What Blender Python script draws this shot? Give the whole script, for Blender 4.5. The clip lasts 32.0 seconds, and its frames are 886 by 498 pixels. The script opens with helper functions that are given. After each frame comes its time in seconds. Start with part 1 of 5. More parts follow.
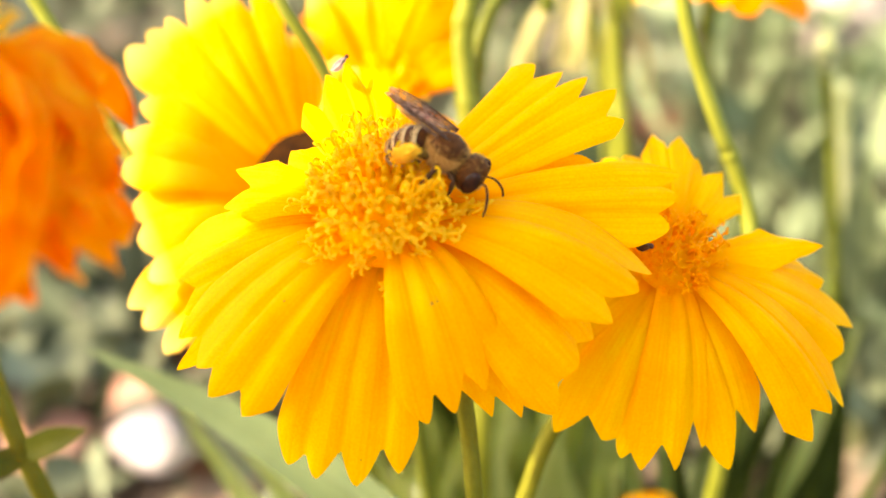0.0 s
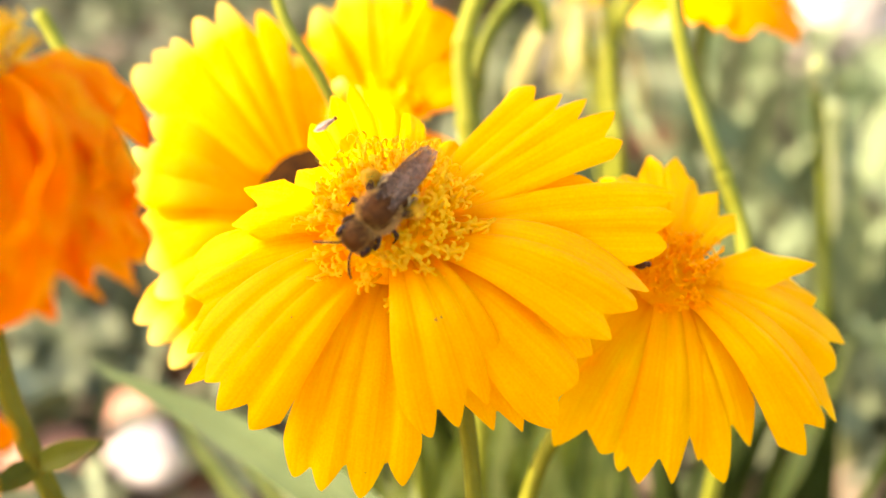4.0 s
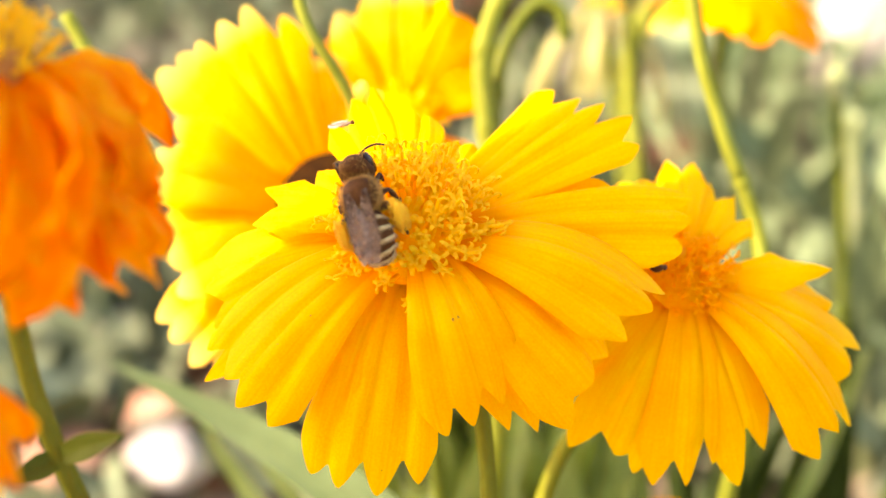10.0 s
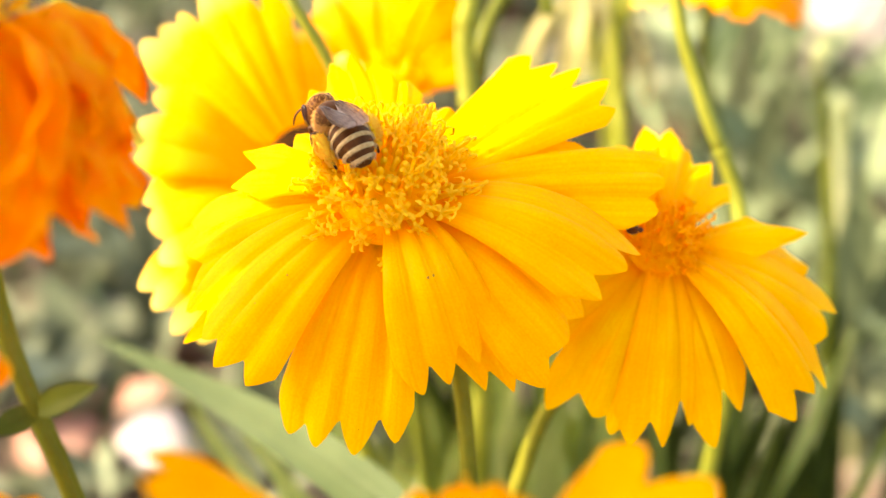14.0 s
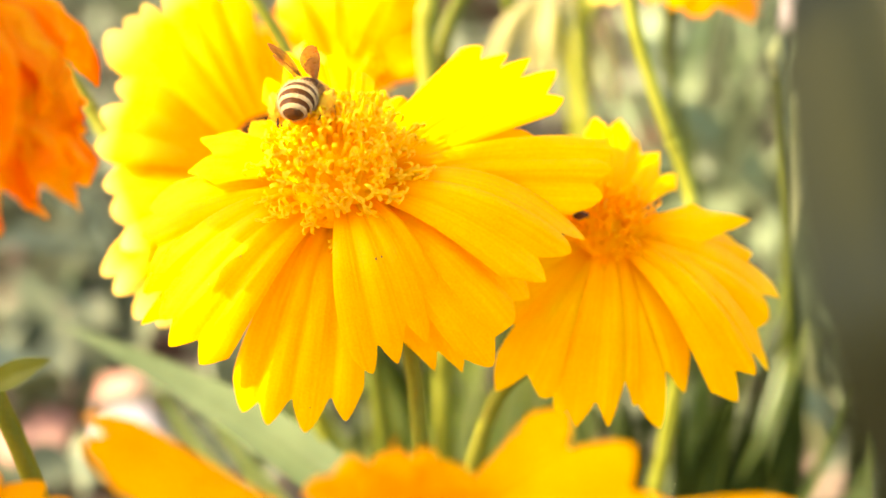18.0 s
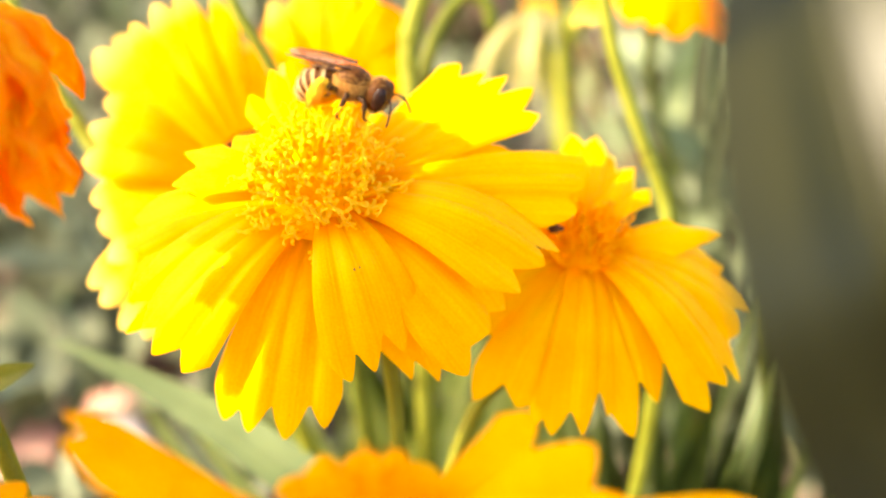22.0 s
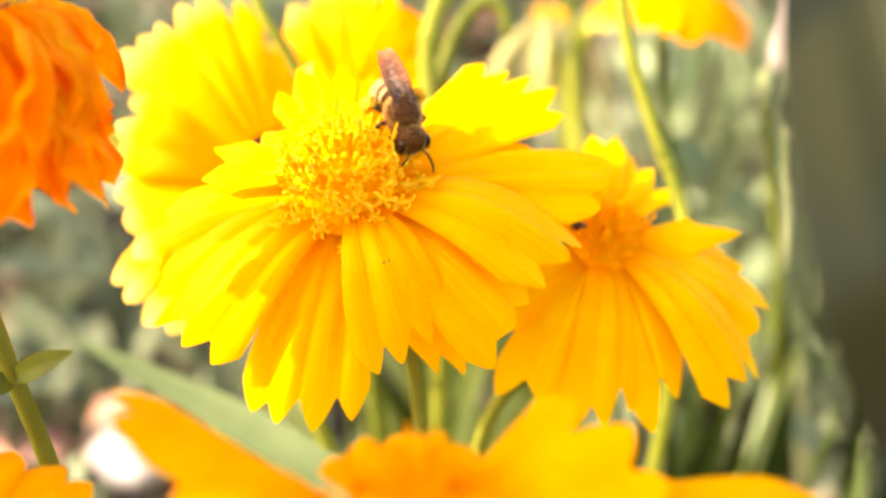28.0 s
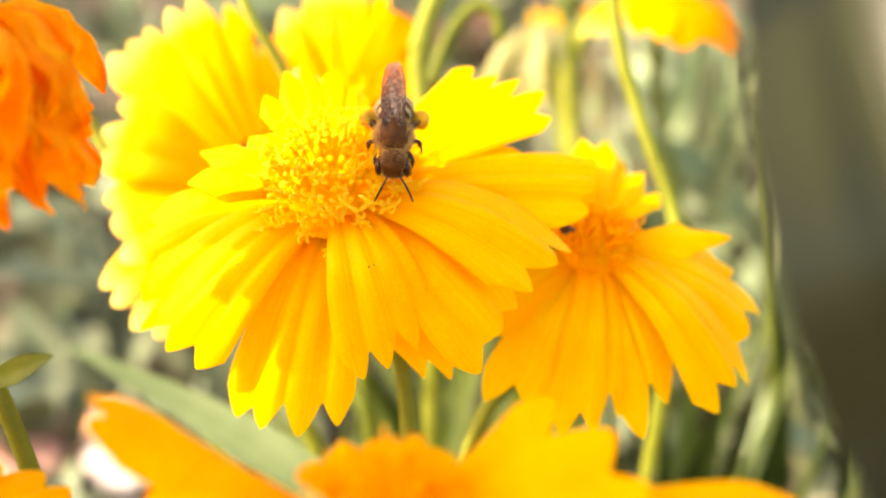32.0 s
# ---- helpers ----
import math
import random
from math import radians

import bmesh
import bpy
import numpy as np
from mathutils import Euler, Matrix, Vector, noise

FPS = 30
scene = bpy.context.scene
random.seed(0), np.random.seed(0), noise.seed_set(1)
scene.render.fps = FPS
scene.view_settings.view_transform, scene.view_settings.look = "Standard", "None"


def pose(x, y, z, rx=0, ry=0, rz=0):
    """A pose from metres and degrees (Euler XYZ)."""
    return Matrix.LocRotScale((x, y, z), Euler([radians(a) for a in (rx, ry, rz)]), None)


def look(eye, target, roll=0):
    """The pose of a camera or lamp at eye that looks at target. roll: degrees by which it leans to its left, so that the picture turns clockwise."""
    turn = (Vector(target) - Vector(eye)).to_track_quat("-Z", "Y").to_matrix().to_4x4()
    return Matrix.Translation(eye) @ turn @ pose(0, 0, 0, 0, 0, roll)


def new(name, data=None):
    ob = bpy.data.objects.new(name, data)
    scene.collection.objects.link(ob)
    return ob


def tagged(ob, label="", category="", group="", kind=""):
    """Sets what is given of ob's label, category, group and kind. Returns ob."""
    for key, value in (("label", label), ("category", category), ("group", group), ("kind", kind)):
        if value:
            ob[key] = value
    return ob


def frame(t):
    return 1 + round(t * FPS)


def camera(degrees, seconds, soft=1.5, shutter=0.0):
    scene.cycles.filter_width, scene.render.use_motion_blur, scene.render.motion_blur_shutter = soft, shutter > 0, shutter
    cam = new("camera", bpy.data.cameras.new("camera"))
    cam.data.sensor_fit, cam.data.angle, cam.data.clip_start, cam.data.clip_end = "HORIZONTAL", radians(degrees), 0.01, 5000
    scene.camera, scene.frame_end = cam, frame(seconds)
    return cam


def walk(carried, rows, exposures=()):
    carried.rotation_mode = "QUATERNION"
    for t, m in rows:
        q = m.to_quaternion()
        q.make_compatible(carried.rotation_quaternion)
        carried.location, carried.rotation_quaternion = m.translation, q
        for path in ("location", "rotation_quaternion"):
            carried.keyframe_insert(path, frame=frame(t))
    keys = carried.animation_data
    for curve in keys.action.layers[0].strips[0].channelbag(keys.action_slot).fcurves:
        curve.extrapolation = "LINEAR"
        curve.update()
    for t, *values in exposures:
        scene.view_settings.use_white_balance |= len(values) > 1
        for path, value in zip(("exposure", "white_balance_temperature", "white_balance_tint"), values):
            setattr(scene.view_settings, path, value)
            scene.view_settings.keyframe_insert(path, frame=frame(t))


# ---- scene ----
cam = camera(38.4, 32.0)
EXPOSURE, KELVIN = 2.51, 8050
METRES, EYE, TILT, LEAN, TURN = 0.07, 0.176, -28.0, 0.0, 0.0
ROWS = [
    (0.0, 0.0, 0.0, 0.0, 0.0, 0.0, -0.0),
    (0.5, -0.0168, -0.0098, -0.0015, -0.14, 0.14, -0.03),
    (1.0, -0.0211, -0.0152, 0.0095, -0.3, 0.14, -0.18),
    (1.5, -0.0247, -0.0208, 0.0138, -0.42, 0.12, -0.18),
    (2.0, -0.0315, -0.0287, 0.0166, -0.54, 0.23, -0.32),
    (2.5, -0.0487, -0.0327, -0.0114, -0.75, 0.3, -0.18),
    (3.0, -0.0434, -0.0373, -0.0138, -0.75, 0.57, -0.12),
    (3.5, -0.0356, -0.0368, -0.0118, -0.61, 0.48, -0.15),
    (4.0, -0.0169, -0.0375, 0.0033, -0.47, 0.67, -0.16),
    (4.5, -0.01, -0.0405, -0.0103, -0.51, 0.66, -0.12),
    (6.5, 0.0225, -0.0419, -0.0213, 0.48, 0.78, -0.27),
    (7.0, 0.0252, -0.0469, -0.0248, 0.64, 1.02, -0.16),
    (7.5, -0.0039, -0.0471, -0.0265, 0.52, 1.04, -0.37),
    (8.0, -0.017, -0.0505, -0.0196, 0.45, 1.02, -0.54),
    (8.5, -0.0188, -0.06, -0.0147, 0.29, 1.25, -0.62),
    (9.0, -0.022, -0.0611, -0.0222, 0.09, 0.98, -0.66),
    (9.5, -0.0161, -0.0562, -0.0205, 0.3, 0.88, -0.69),
    (10.0, -0.0133, -0.0561, -0.0081, 0.45, 1.11, -0.73),
    (10.5, -0.0075, -0.0673, -0.0235, 0.34, 1.12, -0.81),
    (11.0, -0.0214, -0.0682, -0.0316, 0.28, 1.05, -0.65),
    (11.5, 0.007, -0.0612, -0.0511, 0.19, 0.89, -0.63),
    (12.0, 0.0238, -0.0556, -0.0291, 0.57, 1.06, -0.51),
    (12.5, 0.0082, -0.0615, -0.0072, 0.44, 1.06, -0.76),
    (13.0, 0.0235, -0.0648, -0.0273, 0.27, 1.18, -0.6),
    (13.5, 0.0338, -0.0724, -0.0525, 0.46, 1.19, -0.52),
    (14.0, 0.0176, -0.0656, -0.062, 0.47, 1.28, -0.63),
    (14.5, 0.0337, -0.072, -0.0598, 0.38, 1.23, -0.63),
    (16.5, 0.0444, -0.1133, -0.0662, 0.11, 1.44, -0.87),
    (17.0, 0.0347, -0.1151, -0.0864, -0.17, 1.43, -0.86),
    (17.5, 0.0665, -0.117, -0.0874, 0.0, 1.49, -0.69),
    (18.0, 0.0702, -0.1113, -0.0903, 0.01, 1.51, -0.78),
    (18.5, 0.0668, -0.1159, -0.0954, 0.12, 1.55, -0.87),
    (19.0, 0.0798, -0.1135, -0.0978, -0.12, 1.86, -0.82),
    (19.5, 0.0831, -0.1042, -0.1099, -0.0, 1.96, -0.68),
    (20.0, 0.091, -0.1279, -0.1209, -0.14, 1.89, -0.88),
    (20.5, 0.0817, -0.1386, -0.0963, -0.04, 2.16, -1.11),
    (21.0, 0.0994, -0.1514, -0.0962, -0.34, 2.15, -1.06),
    (21.5, 0.1095, -0.1493, -0.1046, -0.29, 2.49, -0.94),
    (22.0, 0.0949, -0.1518, -0.1077, -0.18, 2.61, -0.98),
    (22.5, 0.0927, -0.1566, -0.1109, -0.44, 2.88, -1.06),
    (23.0, 0.0842, -0.1483, -0.1122, -0.32, 2.88, -1.24),
    (23.5, 0.1154, -0.1563, -0.109, -0.33, 3.04, -1.08),
    (24.0, 0.0976, -0.1633, -0.0993, -0.34, 3.12, -1.15),
    (24.5, 0.086, -0.1614, -0.1048, -0.5, 3.23, -1.04),
    (25.0, 0.0745, -0.164, -0.1223, -0.31, 3.25, -1.1),
    (25.5, 0.0753, -0.1583, -0.1274, -0.35, 3.36, -1.04),
    (26.0, 0.0616, -0.1509, -0.1132, -0.23, 3.35, -1.22),
    (26.5, 0.0605, -0.1515, -0.1154, -0.27, 3.12, -1.3),
    (28.5, 0.0443, -0.1803, -0.1435, -0.67, 3.48, -1.3),
    (29.0, 0.0439, -0.1725, -0.1401, -0.6, 3.52, -1.35),
    (29.5, 0.0762, -0.1699, -0.1268, -0.42, 3.54, -1.17),
    (30.0, 0.0819, -0.1682, -0.1319, -0.21, 3.4, -1.23),
    (30.5, 0.0884, -0.167, -0.133, -0.35, 3.51, -1.11),
    (31.0, 0.0938, -0.1687, -0.1377, -0.41, 3.68, -1.12),
    (31.5, 0.0829, -0.165, -0.1442, -0.31, 3.72, -1.26),
    (32.0, 0.073, -0.1635, -0.1441, -0.38, 3.77, -1.34),
]
walk(cam, [(t, pose(0, 0, EYE, TILT, LEAN, TURN) @ pose(METRES * x, METRES * y, METRES * z, 90 + pitch, roll, yaw)) for t, x, y, z, yaw, pitch, roll in ROWS], [(0.0, EXPOSURE - 0.03, KELVIN, 11), (14.0, EXPOSURE - 0.03, KELVIN, 11), (19.0, EXPOSURE + 0.11, KELVIN, 11), (32.0, EXPOSURE + 0.13, KELVIN, 11)])

# focus: a macro lens, sharp at the face of the main flower, soft before and behind it
cam.data.dof.use_dof = True
cam.data.dof.focus_distance = 0.110
cam.data.dof.aperture_fstop = 14.5

# ---- world and sun ----
SUN = Vector((-0.75, -0.145, 0.643)).normalized()
world = bpy.data.worlds.new("sky")
scene.world = world
world.use_nodes = True
wt = world.node_tree
sky = wt.nodes.new("ShaderNodeTexSky")
sky.sky_type, sky.sun_disc = "NISHITA", False
sky.sun_elevation = math.asin(SUN.z)
sky.sun_rotation = math.atan2(SUN.x, SUN.y)
sky.air_density, sky.dust_density = 1.0, 2.5
wt.links.new(sky.outputs[0], wt.nodes["Background"].inputs[0])
wt.nodes["Background"].inputs[1].default_value = 0.15
sun_data = bpy.data.lights.new("sun", "SUN")
sun_data.energy, sun_data.angle, sun_data.color = 2.1, radians(0.53), (1.0, 0.95, 0.86)
sun = new("sun", sun_data)
sun.matrix_world = look(SUN * 3, (0, 0, 0))


# ---- materials ----
def mat(name):
    m = bpy.data.materials.new(name)
    m.use_nodes = True
    nt = m.node_tree
    nt.nodes.clear()
    out = nt.nodes.new("ShaderNodeOutputMaterial")
    return m, nt, out


def ramp_between(nt, fac, a, b, lo=0.35, hi=0.65):
    r = nt.nodes.new("ShaderNodeValToRGB")
    r.color_ramp.elements[0].position, r.color_ramp.elements[1].position = lo, hi
    r.color_ramp.elements[0].color, r.color_ramp.elements[1].color = (*a, 1), (*b, 1)
    nt.links.new(fac, r.inputs[0])
    return r.outputs[0]


def noise_of(nt, scale, detail=4.0, rough=0.6, source="Object"):
    co = nt.nodes.new("ShaderNodeTexCoord")
    n = nt.nodes.new("ShaderNodeTexNoise")
    n.inputs["Scale"].default_value, n.inputs["Detail"].default_value, n.inputs["Roughness"].default_value = scale, detail, rough
    nt.links.new(co.outputs[source], n.inputs["Vector"])
    return n.outputs["Fac"]


def leafy(name, dark, light, through_light, share, scale, rough=0.5, veins=0.0, fine=4000, base=None, bump=0.00006, gloss=0.08, streak=None, tip=None, base_to=0.45):
    """Thin plant tissue: a soft gloss, light that comes through from behind, blotches at two scales and long veins."""
    m, nt, out = mat(name)
    L = nt.links
    big = ramp_between(nt, noise_of(nt, scale), dark, light)
    small = noise_of(nt, fine, 3)
    mixc = nt.nodes.new("ShaderNodeMixRGB")
    mixc.blend_type, mixc.inputs[0].default_value = "OVERLAY", 0.22
    L.new(big, mixc.inputs[1])
    L.new(small, mixc.inputs[2])
    colour = mixc.outputs[0]
    uv = nt.nodes.new("ShaderNodeUVMap")
    sep = nt.nodes.new("ShaderNodeSeparateXYZ")
    L.new(uv.outputs[0], sep.inputs[0])
    if base is not None:
        mx = nt.nodes.new("ShaderNodeMixRGB")
        rr = nt.nodes.new("ShaderNodeMapRange")
        rr.inputs[1].default_value, rr.inputs[2].default_value, rr.inputs[3].default_value, rr.inputs[4].default_value = 0.0, base_to, 0.75, 0.0
        L.new(sep.outputs[1], rr.inputs[0])
        L.new(rr.outputs[0], mx.inputs[0])
        L.new(colour, mx.inputs[1])
        mx.inputs[2].default_value = (*base, 1)
        colour = mx.outputs[0]
    # lightens the outer end, standing in for the glare of sunlit tips
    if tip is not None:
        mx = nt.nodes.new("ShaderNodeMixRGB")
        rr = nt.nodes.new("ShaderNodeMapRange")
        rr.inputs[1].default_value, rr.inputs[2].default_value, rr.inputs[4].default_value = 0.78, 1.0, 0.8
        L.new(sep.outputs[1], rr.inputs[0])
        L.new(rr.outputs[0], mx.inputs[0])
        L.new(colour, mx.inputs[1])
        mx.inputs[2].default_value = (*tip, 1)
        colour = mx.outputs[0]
    p = nt.nodes.new("ShaderNodeBsdfPrincipled")
    p.inputs["Roughness"].default_value = rough
    p.inputs["Specular IOR Level"].default_value = gloss
    L.new(colour, p.inputs["Base Color"])
    t = nt.nodes.new("ShaderNodeBsdfTranslucent")
    tm = nt.nodes.new("ShaderNodeMixRGB")
    tm.blend_type, tm.inputs[0].default_value = "MULTIPLY", 1.0
    L.new(colour, tm.inputs[1])
    tm.inputs[2].default_value = (*through_light, 1)
    L.new(tm.outputs[0], t.inputs["Color"])
    b = nt.nodes.new("ShaderNodeBump")
    b.inputs["Strength"].default_value, b.inputs["Distance"].default_value = 0.5, bump
    if veins:
        comb = nt.nodes.new("ShaderNodeCombineXYZ")
        mul = nt.nodes.new("ShaderNodeMath")
        mul.operation, mul.inputs[1].default_value = "MULTIPLY", veins
        L.new(sep.outputs[0], mul.inputs[0])
        mul2 = nt.nodes.new("ShaderNodeMath")
        mul2.operation, mul2.inputs[1].default_value = "MULTIPLY", 1.4
        L.new(sep.outputs[1], mul2.inputs[0])
        L.new(mul.outputs[0], comb.inputs[0])
        L.new(mul2.outputs[0], comb.inputs[1])
        vn = nt.nodes.new("ShaderNodeTexNoise")
        vn.inputs["Scale"].default_value, vn.inputs["Detail"].default_value = 1.0, 3.0
        L.new(comb.outputs[0], vn.inputs["Vector"])
        if streak is not None:
            band = nt.nodes.new("ShaderNodeMapRange")
            band.inputs[1].default_value, band.inputs[2].default_value, band.inputs[4].default_value = 0.42, 0.62, streak[1]
            L.new(vn.outputs["Fac"], band.inputs[0])
            tint = nt.nodes.new("ShaderNodeMixRGB")
            tint.inputs[2].default_value = (*streak[0], 1)
            L.new(band.outputs[0], tint.inputs[0])
            L.new(colour, tint.inputs[1])
            L.new(tint.outputs[0], p.inputs["Base Color"])
            L.new(tint.outputs[0], tm.inputs[1])
        add = nt.nodes.new("ShaderNodeMath")
        add.operation = "ADD"
        L.new(vn.outputs["Fac"], add.inputs[0])
        L.new(small, add.inputs[1])
        L.new(add.outputs[0], b.inputs["Height"])
    else:
        L.new(small, b.inputs["Height"])
    L.new(b.outputs[0], p.inputs["Normal"])
    L.new(b.outputs[0], t.inputs["Normal"])
    mix = nt.nodes.new("ShaderNodeMixShader")
    mix.inputs[0].default_value = share
    L.new(p.outputs[0], mix.inputs[1])
    L.new(t.outputs[0], mix.inputs[2])
    L.new(mix.outputs[0], out.inputs[0])
    return m


def solid(name, dark, light, scale, rough=0.6, fine=0.0, bump=0.0, metal=0.0, spec=0.5, sheen=0.0):
    """An opaque surface with blotches and a fine relief."""
    m, nt, out = mat(name)
    L = nt.links
    p = nt.nodes.new("ShaderNodeBsdfPrincipled")
    L.new(ramp_between(nt, noise_of(nt, scale, 6), dark, light), p.inputs["Base Color"])
    p.inputs["Roughness"].default_value, p.inputs["Metallic"].default_value = rough, metal
    p.inputs["Specular IOR Level"].default_value = spec
    p.inputs["Sheen Weight"].default_value = sheen
    if bump:
        b = nt.nodes.new("ShaderNodeBump")
        b.inputs["Strength"].default_value, b.inputs["Distance"].default_value = 0.8, bump
        L.new(noise_of(nt, fine or scale * 6, 5), b.inputs["Height"])
        L.new(b.outputs[0], p.inputs["Normal"])
    L.new(p.outputs[0], out.inputs[0])
    return m


M_PETAL = leafy("petal_golden", (0.95, 0.458, 0.004), (0.97, 0.538, 0.009), (1.0, 0.88, 0.4), 0.42, 160, 0.55, veins=26, base=(0.93, 0.35, 0.004), bump=0.0001, gloss=0.06, streak=((0.94, 0.40, 0.004), 0.5))
M_PETAL_DEEP = leafy("petal_deep_gold", (0.94, 0.34, 0.003), (0.96, 0.41, 0.004), (1.0, 0.85, 0.4), 0.42, 160, 0.55, veins=26, base=(0.90, 0.31, 0.003), gloss=0.03)
M_WILT = leafy("petal_wilted_orange", (0.98, 0.34, 0.004), (0.99, 0.52, 0.014), (1.0, 0.95, 0.6), 0.54, 300, 0.6, veins=4, base=(0.96, 0.30, 0.004), bump=0.00025, streak=((0.95, 0.16, 0.002), 0.8))
M_FLORET = leafy("floret_orange", (0.97, 0.59, 0.014), (0.99, 0.75, 0.05), (1.0, 0.95, 0.6), 0.55, 900, 0.5, fine=8000)
M_FLORET_DEEP = leafy("floret_deep_orange", (0.96, 0.39, 0.004), (0.98, 0.53, 0.01), (1.0, 0.9, 0.4), 0.5, 900, 0.5, fine=8000)
M_DOME = leafy("disc_bed", (0.95, 0.38, 0.004), (0.97, 0.48, 0.006), (1.0, 0.8, 0.3), 0.1, 900, 0.7)
# orange of the top flower; on the upper flower it stands in for shade
M_PETAL_ORANGE_SHADE = leafy("petal_orange_shade", (0.95, 0.25, 0.003), (0.97, 0.33, 0.004), (1.0, 0.85, 0.4), 0.42, 160, 0.55, veins=26, base=(0.90, 0.20, 0.003), gloss=0.03)
# petals in full sun: the glare at their tips is put into the colour
M_PETAL_SUN = leafy("petal_lit_tip", (0.95, 0.40, 0.006), (0.97, 0.49, 0.015), (1.0, 0.9, 0.5), 0.4, 160, 0.55, veins=16, base=(0.93, 0.34, 0.003), gloss=0.05, base_to=0.6, tip=(0.97, 0.74, 0.20))
M_WILT_DISC = solid("withered_disc", (0.20, 0.05, 0.008), (0.55, 0.22, 0.03), 900, 0.8, 3000, 0.0003)
# near-black brown: the shade deep between the petals is put into the colour
M_SHADED_DISC = solid("shaded_disc", (0.012, 0.004, 0.0008), (0.04, 0.014, 0.002), 900, 0.9, 3000, 0.0002, spec=0.05)
M_CREAM = leafy("petal_faded", (0.36, 0.31, 0.11), (0.50, 0.44, 0.21), (1.0, 0.95, 0.7), 0.4, 200, 0.6, veins=18)
M_BUD = leafy("bud_green", (0.06, 0.08, 0.015), (0.14, 0.16, 0.04), (0.9, 1.0, 0.4), 0.1, 300, 0.5)
M_BUD_PALE = leafy("bud_pale", (0.24, 0.26, 0.11), (0.32, 0.34, 0.17), (0.9, 1.0, 0.6), 0.2, 300, 0.5)
M_STALK_DRY = solid("stalk_dry", (0.14, 0.09, 0.06), (0.26, 0.18, 0.13), 300, 0.8, 2000, 0.0002)
M_STEM = leafy("stem_green", (0.085, 0.10, 0.010), (0.14, 0.155, 0.02), (0.9, 1.0, 0.4), 0.12, 120, 0.5)
M_STALK_SAGE = leafy("stalk_sage", (0.17, 0.19, 0.085), (0.30, 0.31, 0.16), (0.9, 1.0, 0.6), 0.15, 90, 0.6)
M_STEM_OLIVE = leafy("stem_olive", (0.125, 0.12, 0.008), (0.19, 0.18, 0.017), (0.9, 1.0, 0.4), 0.12, 120, 0.5)
M_STEM_PALE = leafy("stem_pale", (0.19, 0.195, 0.018), (0.26, 0.265, 0.035), (0.9, 1.0, 0.5), 0.15, 120, 0.5)
M_LEAF = leafy("leaf_sage", (0.055, 0.08, 0.028), (0.09, 0.12, 0.047), (0.9, 1.0, 0.5), 0.2, 90, 0.55, veins=14, streak=((0.12, 0.15, 0.07), 0.5))
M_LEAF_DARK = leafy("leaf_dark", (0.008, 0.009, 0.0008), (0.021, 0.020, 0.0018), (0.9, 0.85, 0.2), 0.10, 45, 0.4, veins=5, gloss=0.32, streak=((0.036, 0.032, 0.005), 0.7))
M_LEAF_MID = leafy("leaf_mid", (0.14, 0.18, 0.035), (0.27, 0.31, 0.085), (0.95, 1.0, 0.4), 0.28, 90, 0.55, veins=14)
# colour raised in place of the sunlight that misses these blades
M_BLADE_SUNLIT = leafy("blade_sunlit", (0.40, 0.44, 0.12), (0.54, 0.57, 0.23), (0.95, 1.0, 0.5), 0.35, 90, 0.55, veins=14)
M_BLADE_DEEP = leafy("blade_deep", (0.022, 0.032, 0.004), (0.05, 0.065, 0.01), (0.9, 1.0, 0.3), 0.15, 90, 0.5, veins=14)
M_LEAF_BROAD = leafy("leaf_broad", (0.10, 0.14, 0.04), (0.16, 0.20, 0.07), (1.0, 0.9, 0.4), 0.25, 60, 0.55, veins=20)
def foliage_material(name, low, middle, high):
    """Grey-green leaves, each of its own tone, from near-brown shade leaves to pale mint."""
    m = leafy(name, (0.04, 0.052, 0.025), (0.17, 0.20, 0.12), (0.9, 1.0, 0.6), 0.22, 40, 0.6)
    nt = m.node_tree
    geo = nt.nodes.new("ShaderNodeNewGeometry")
    tone = nt.nodes.new("ShaderNodeValToRGB")
    tone.color_ramp.elements[0].color, tone.color_ramp.elements[1].color = (*low, 1), (*high, 1)
    mid = tone.color_ramp.elements.new(0.55)
    mid.color = (*middle, 1)
    nt.links.new(geo.outputs["Random Per Island"], tone.inputs[0])
    first = next(n for n in nt.nodes if n.type == "MIX_RGB" and n.blend_type == "OVERLAY")
    blend = nt.nodes.new("ShaderNodeMixRGB")
    blend.inputs[0].default_value = 0.75
    nt.links.new(first.inputs[1].links[0].from_socket, blend.inputs[1])
    nt.links.new(tone.outputs[0], blend.inputs[2])
    nt.links.new(blend.outputs[0], first.inputs[1])
    return m


M_FOLIAGE = foliage_material("foliage_grey_green", (0.030, 0.024, 0.012), (0.125, 0.128, 0.070), (0.31, 0.335, 0.205))
# mint leaves; a lighter foliage copy, standing in for brighter light behind
M_FOLIAGE_MINT_LIT = foliage_material("foliage_mint_lit", (0.035, 0.033, 0.012), (0.15, 0.18, 0.085), (0.39, 0.45, 0.25))
M_SOIL = solid("soil", (0.05, 0.03, 0.02), (0.18, 0.13, 0.09), 22, 0.9, 120, 0.01)
M_STONE = solid("stone_pink", (0.34, 0.25, 0.21), (0.62, 0.53, 0.48), 60, 0.8, 300, 0.001)
M_GRAVEL = solid("gravel_beige", (0.12, 0.07, 0.04), (0.31, 0.225, 0.15), 25, 0.85, 300, 0.001)
M_CLOD = solid("clod_brown", (0.05, 0.018, 0.007), (0.14, 0.055, 0.022), 60, 0.9, 300, 0.001)
M_STONE_RED = solid("stone_red", (0.40, 0.16, 0.10), (0.60, 0.32, 0.22), 60, 0.8, 300, 0.001)
M_BEE_DARK = solid("chitin_brown", (0.048, 0.015, 0.003), (0.095, 0.032, 0.007), 1500, 0.5, 9000, 0.00003, spec=0.06)
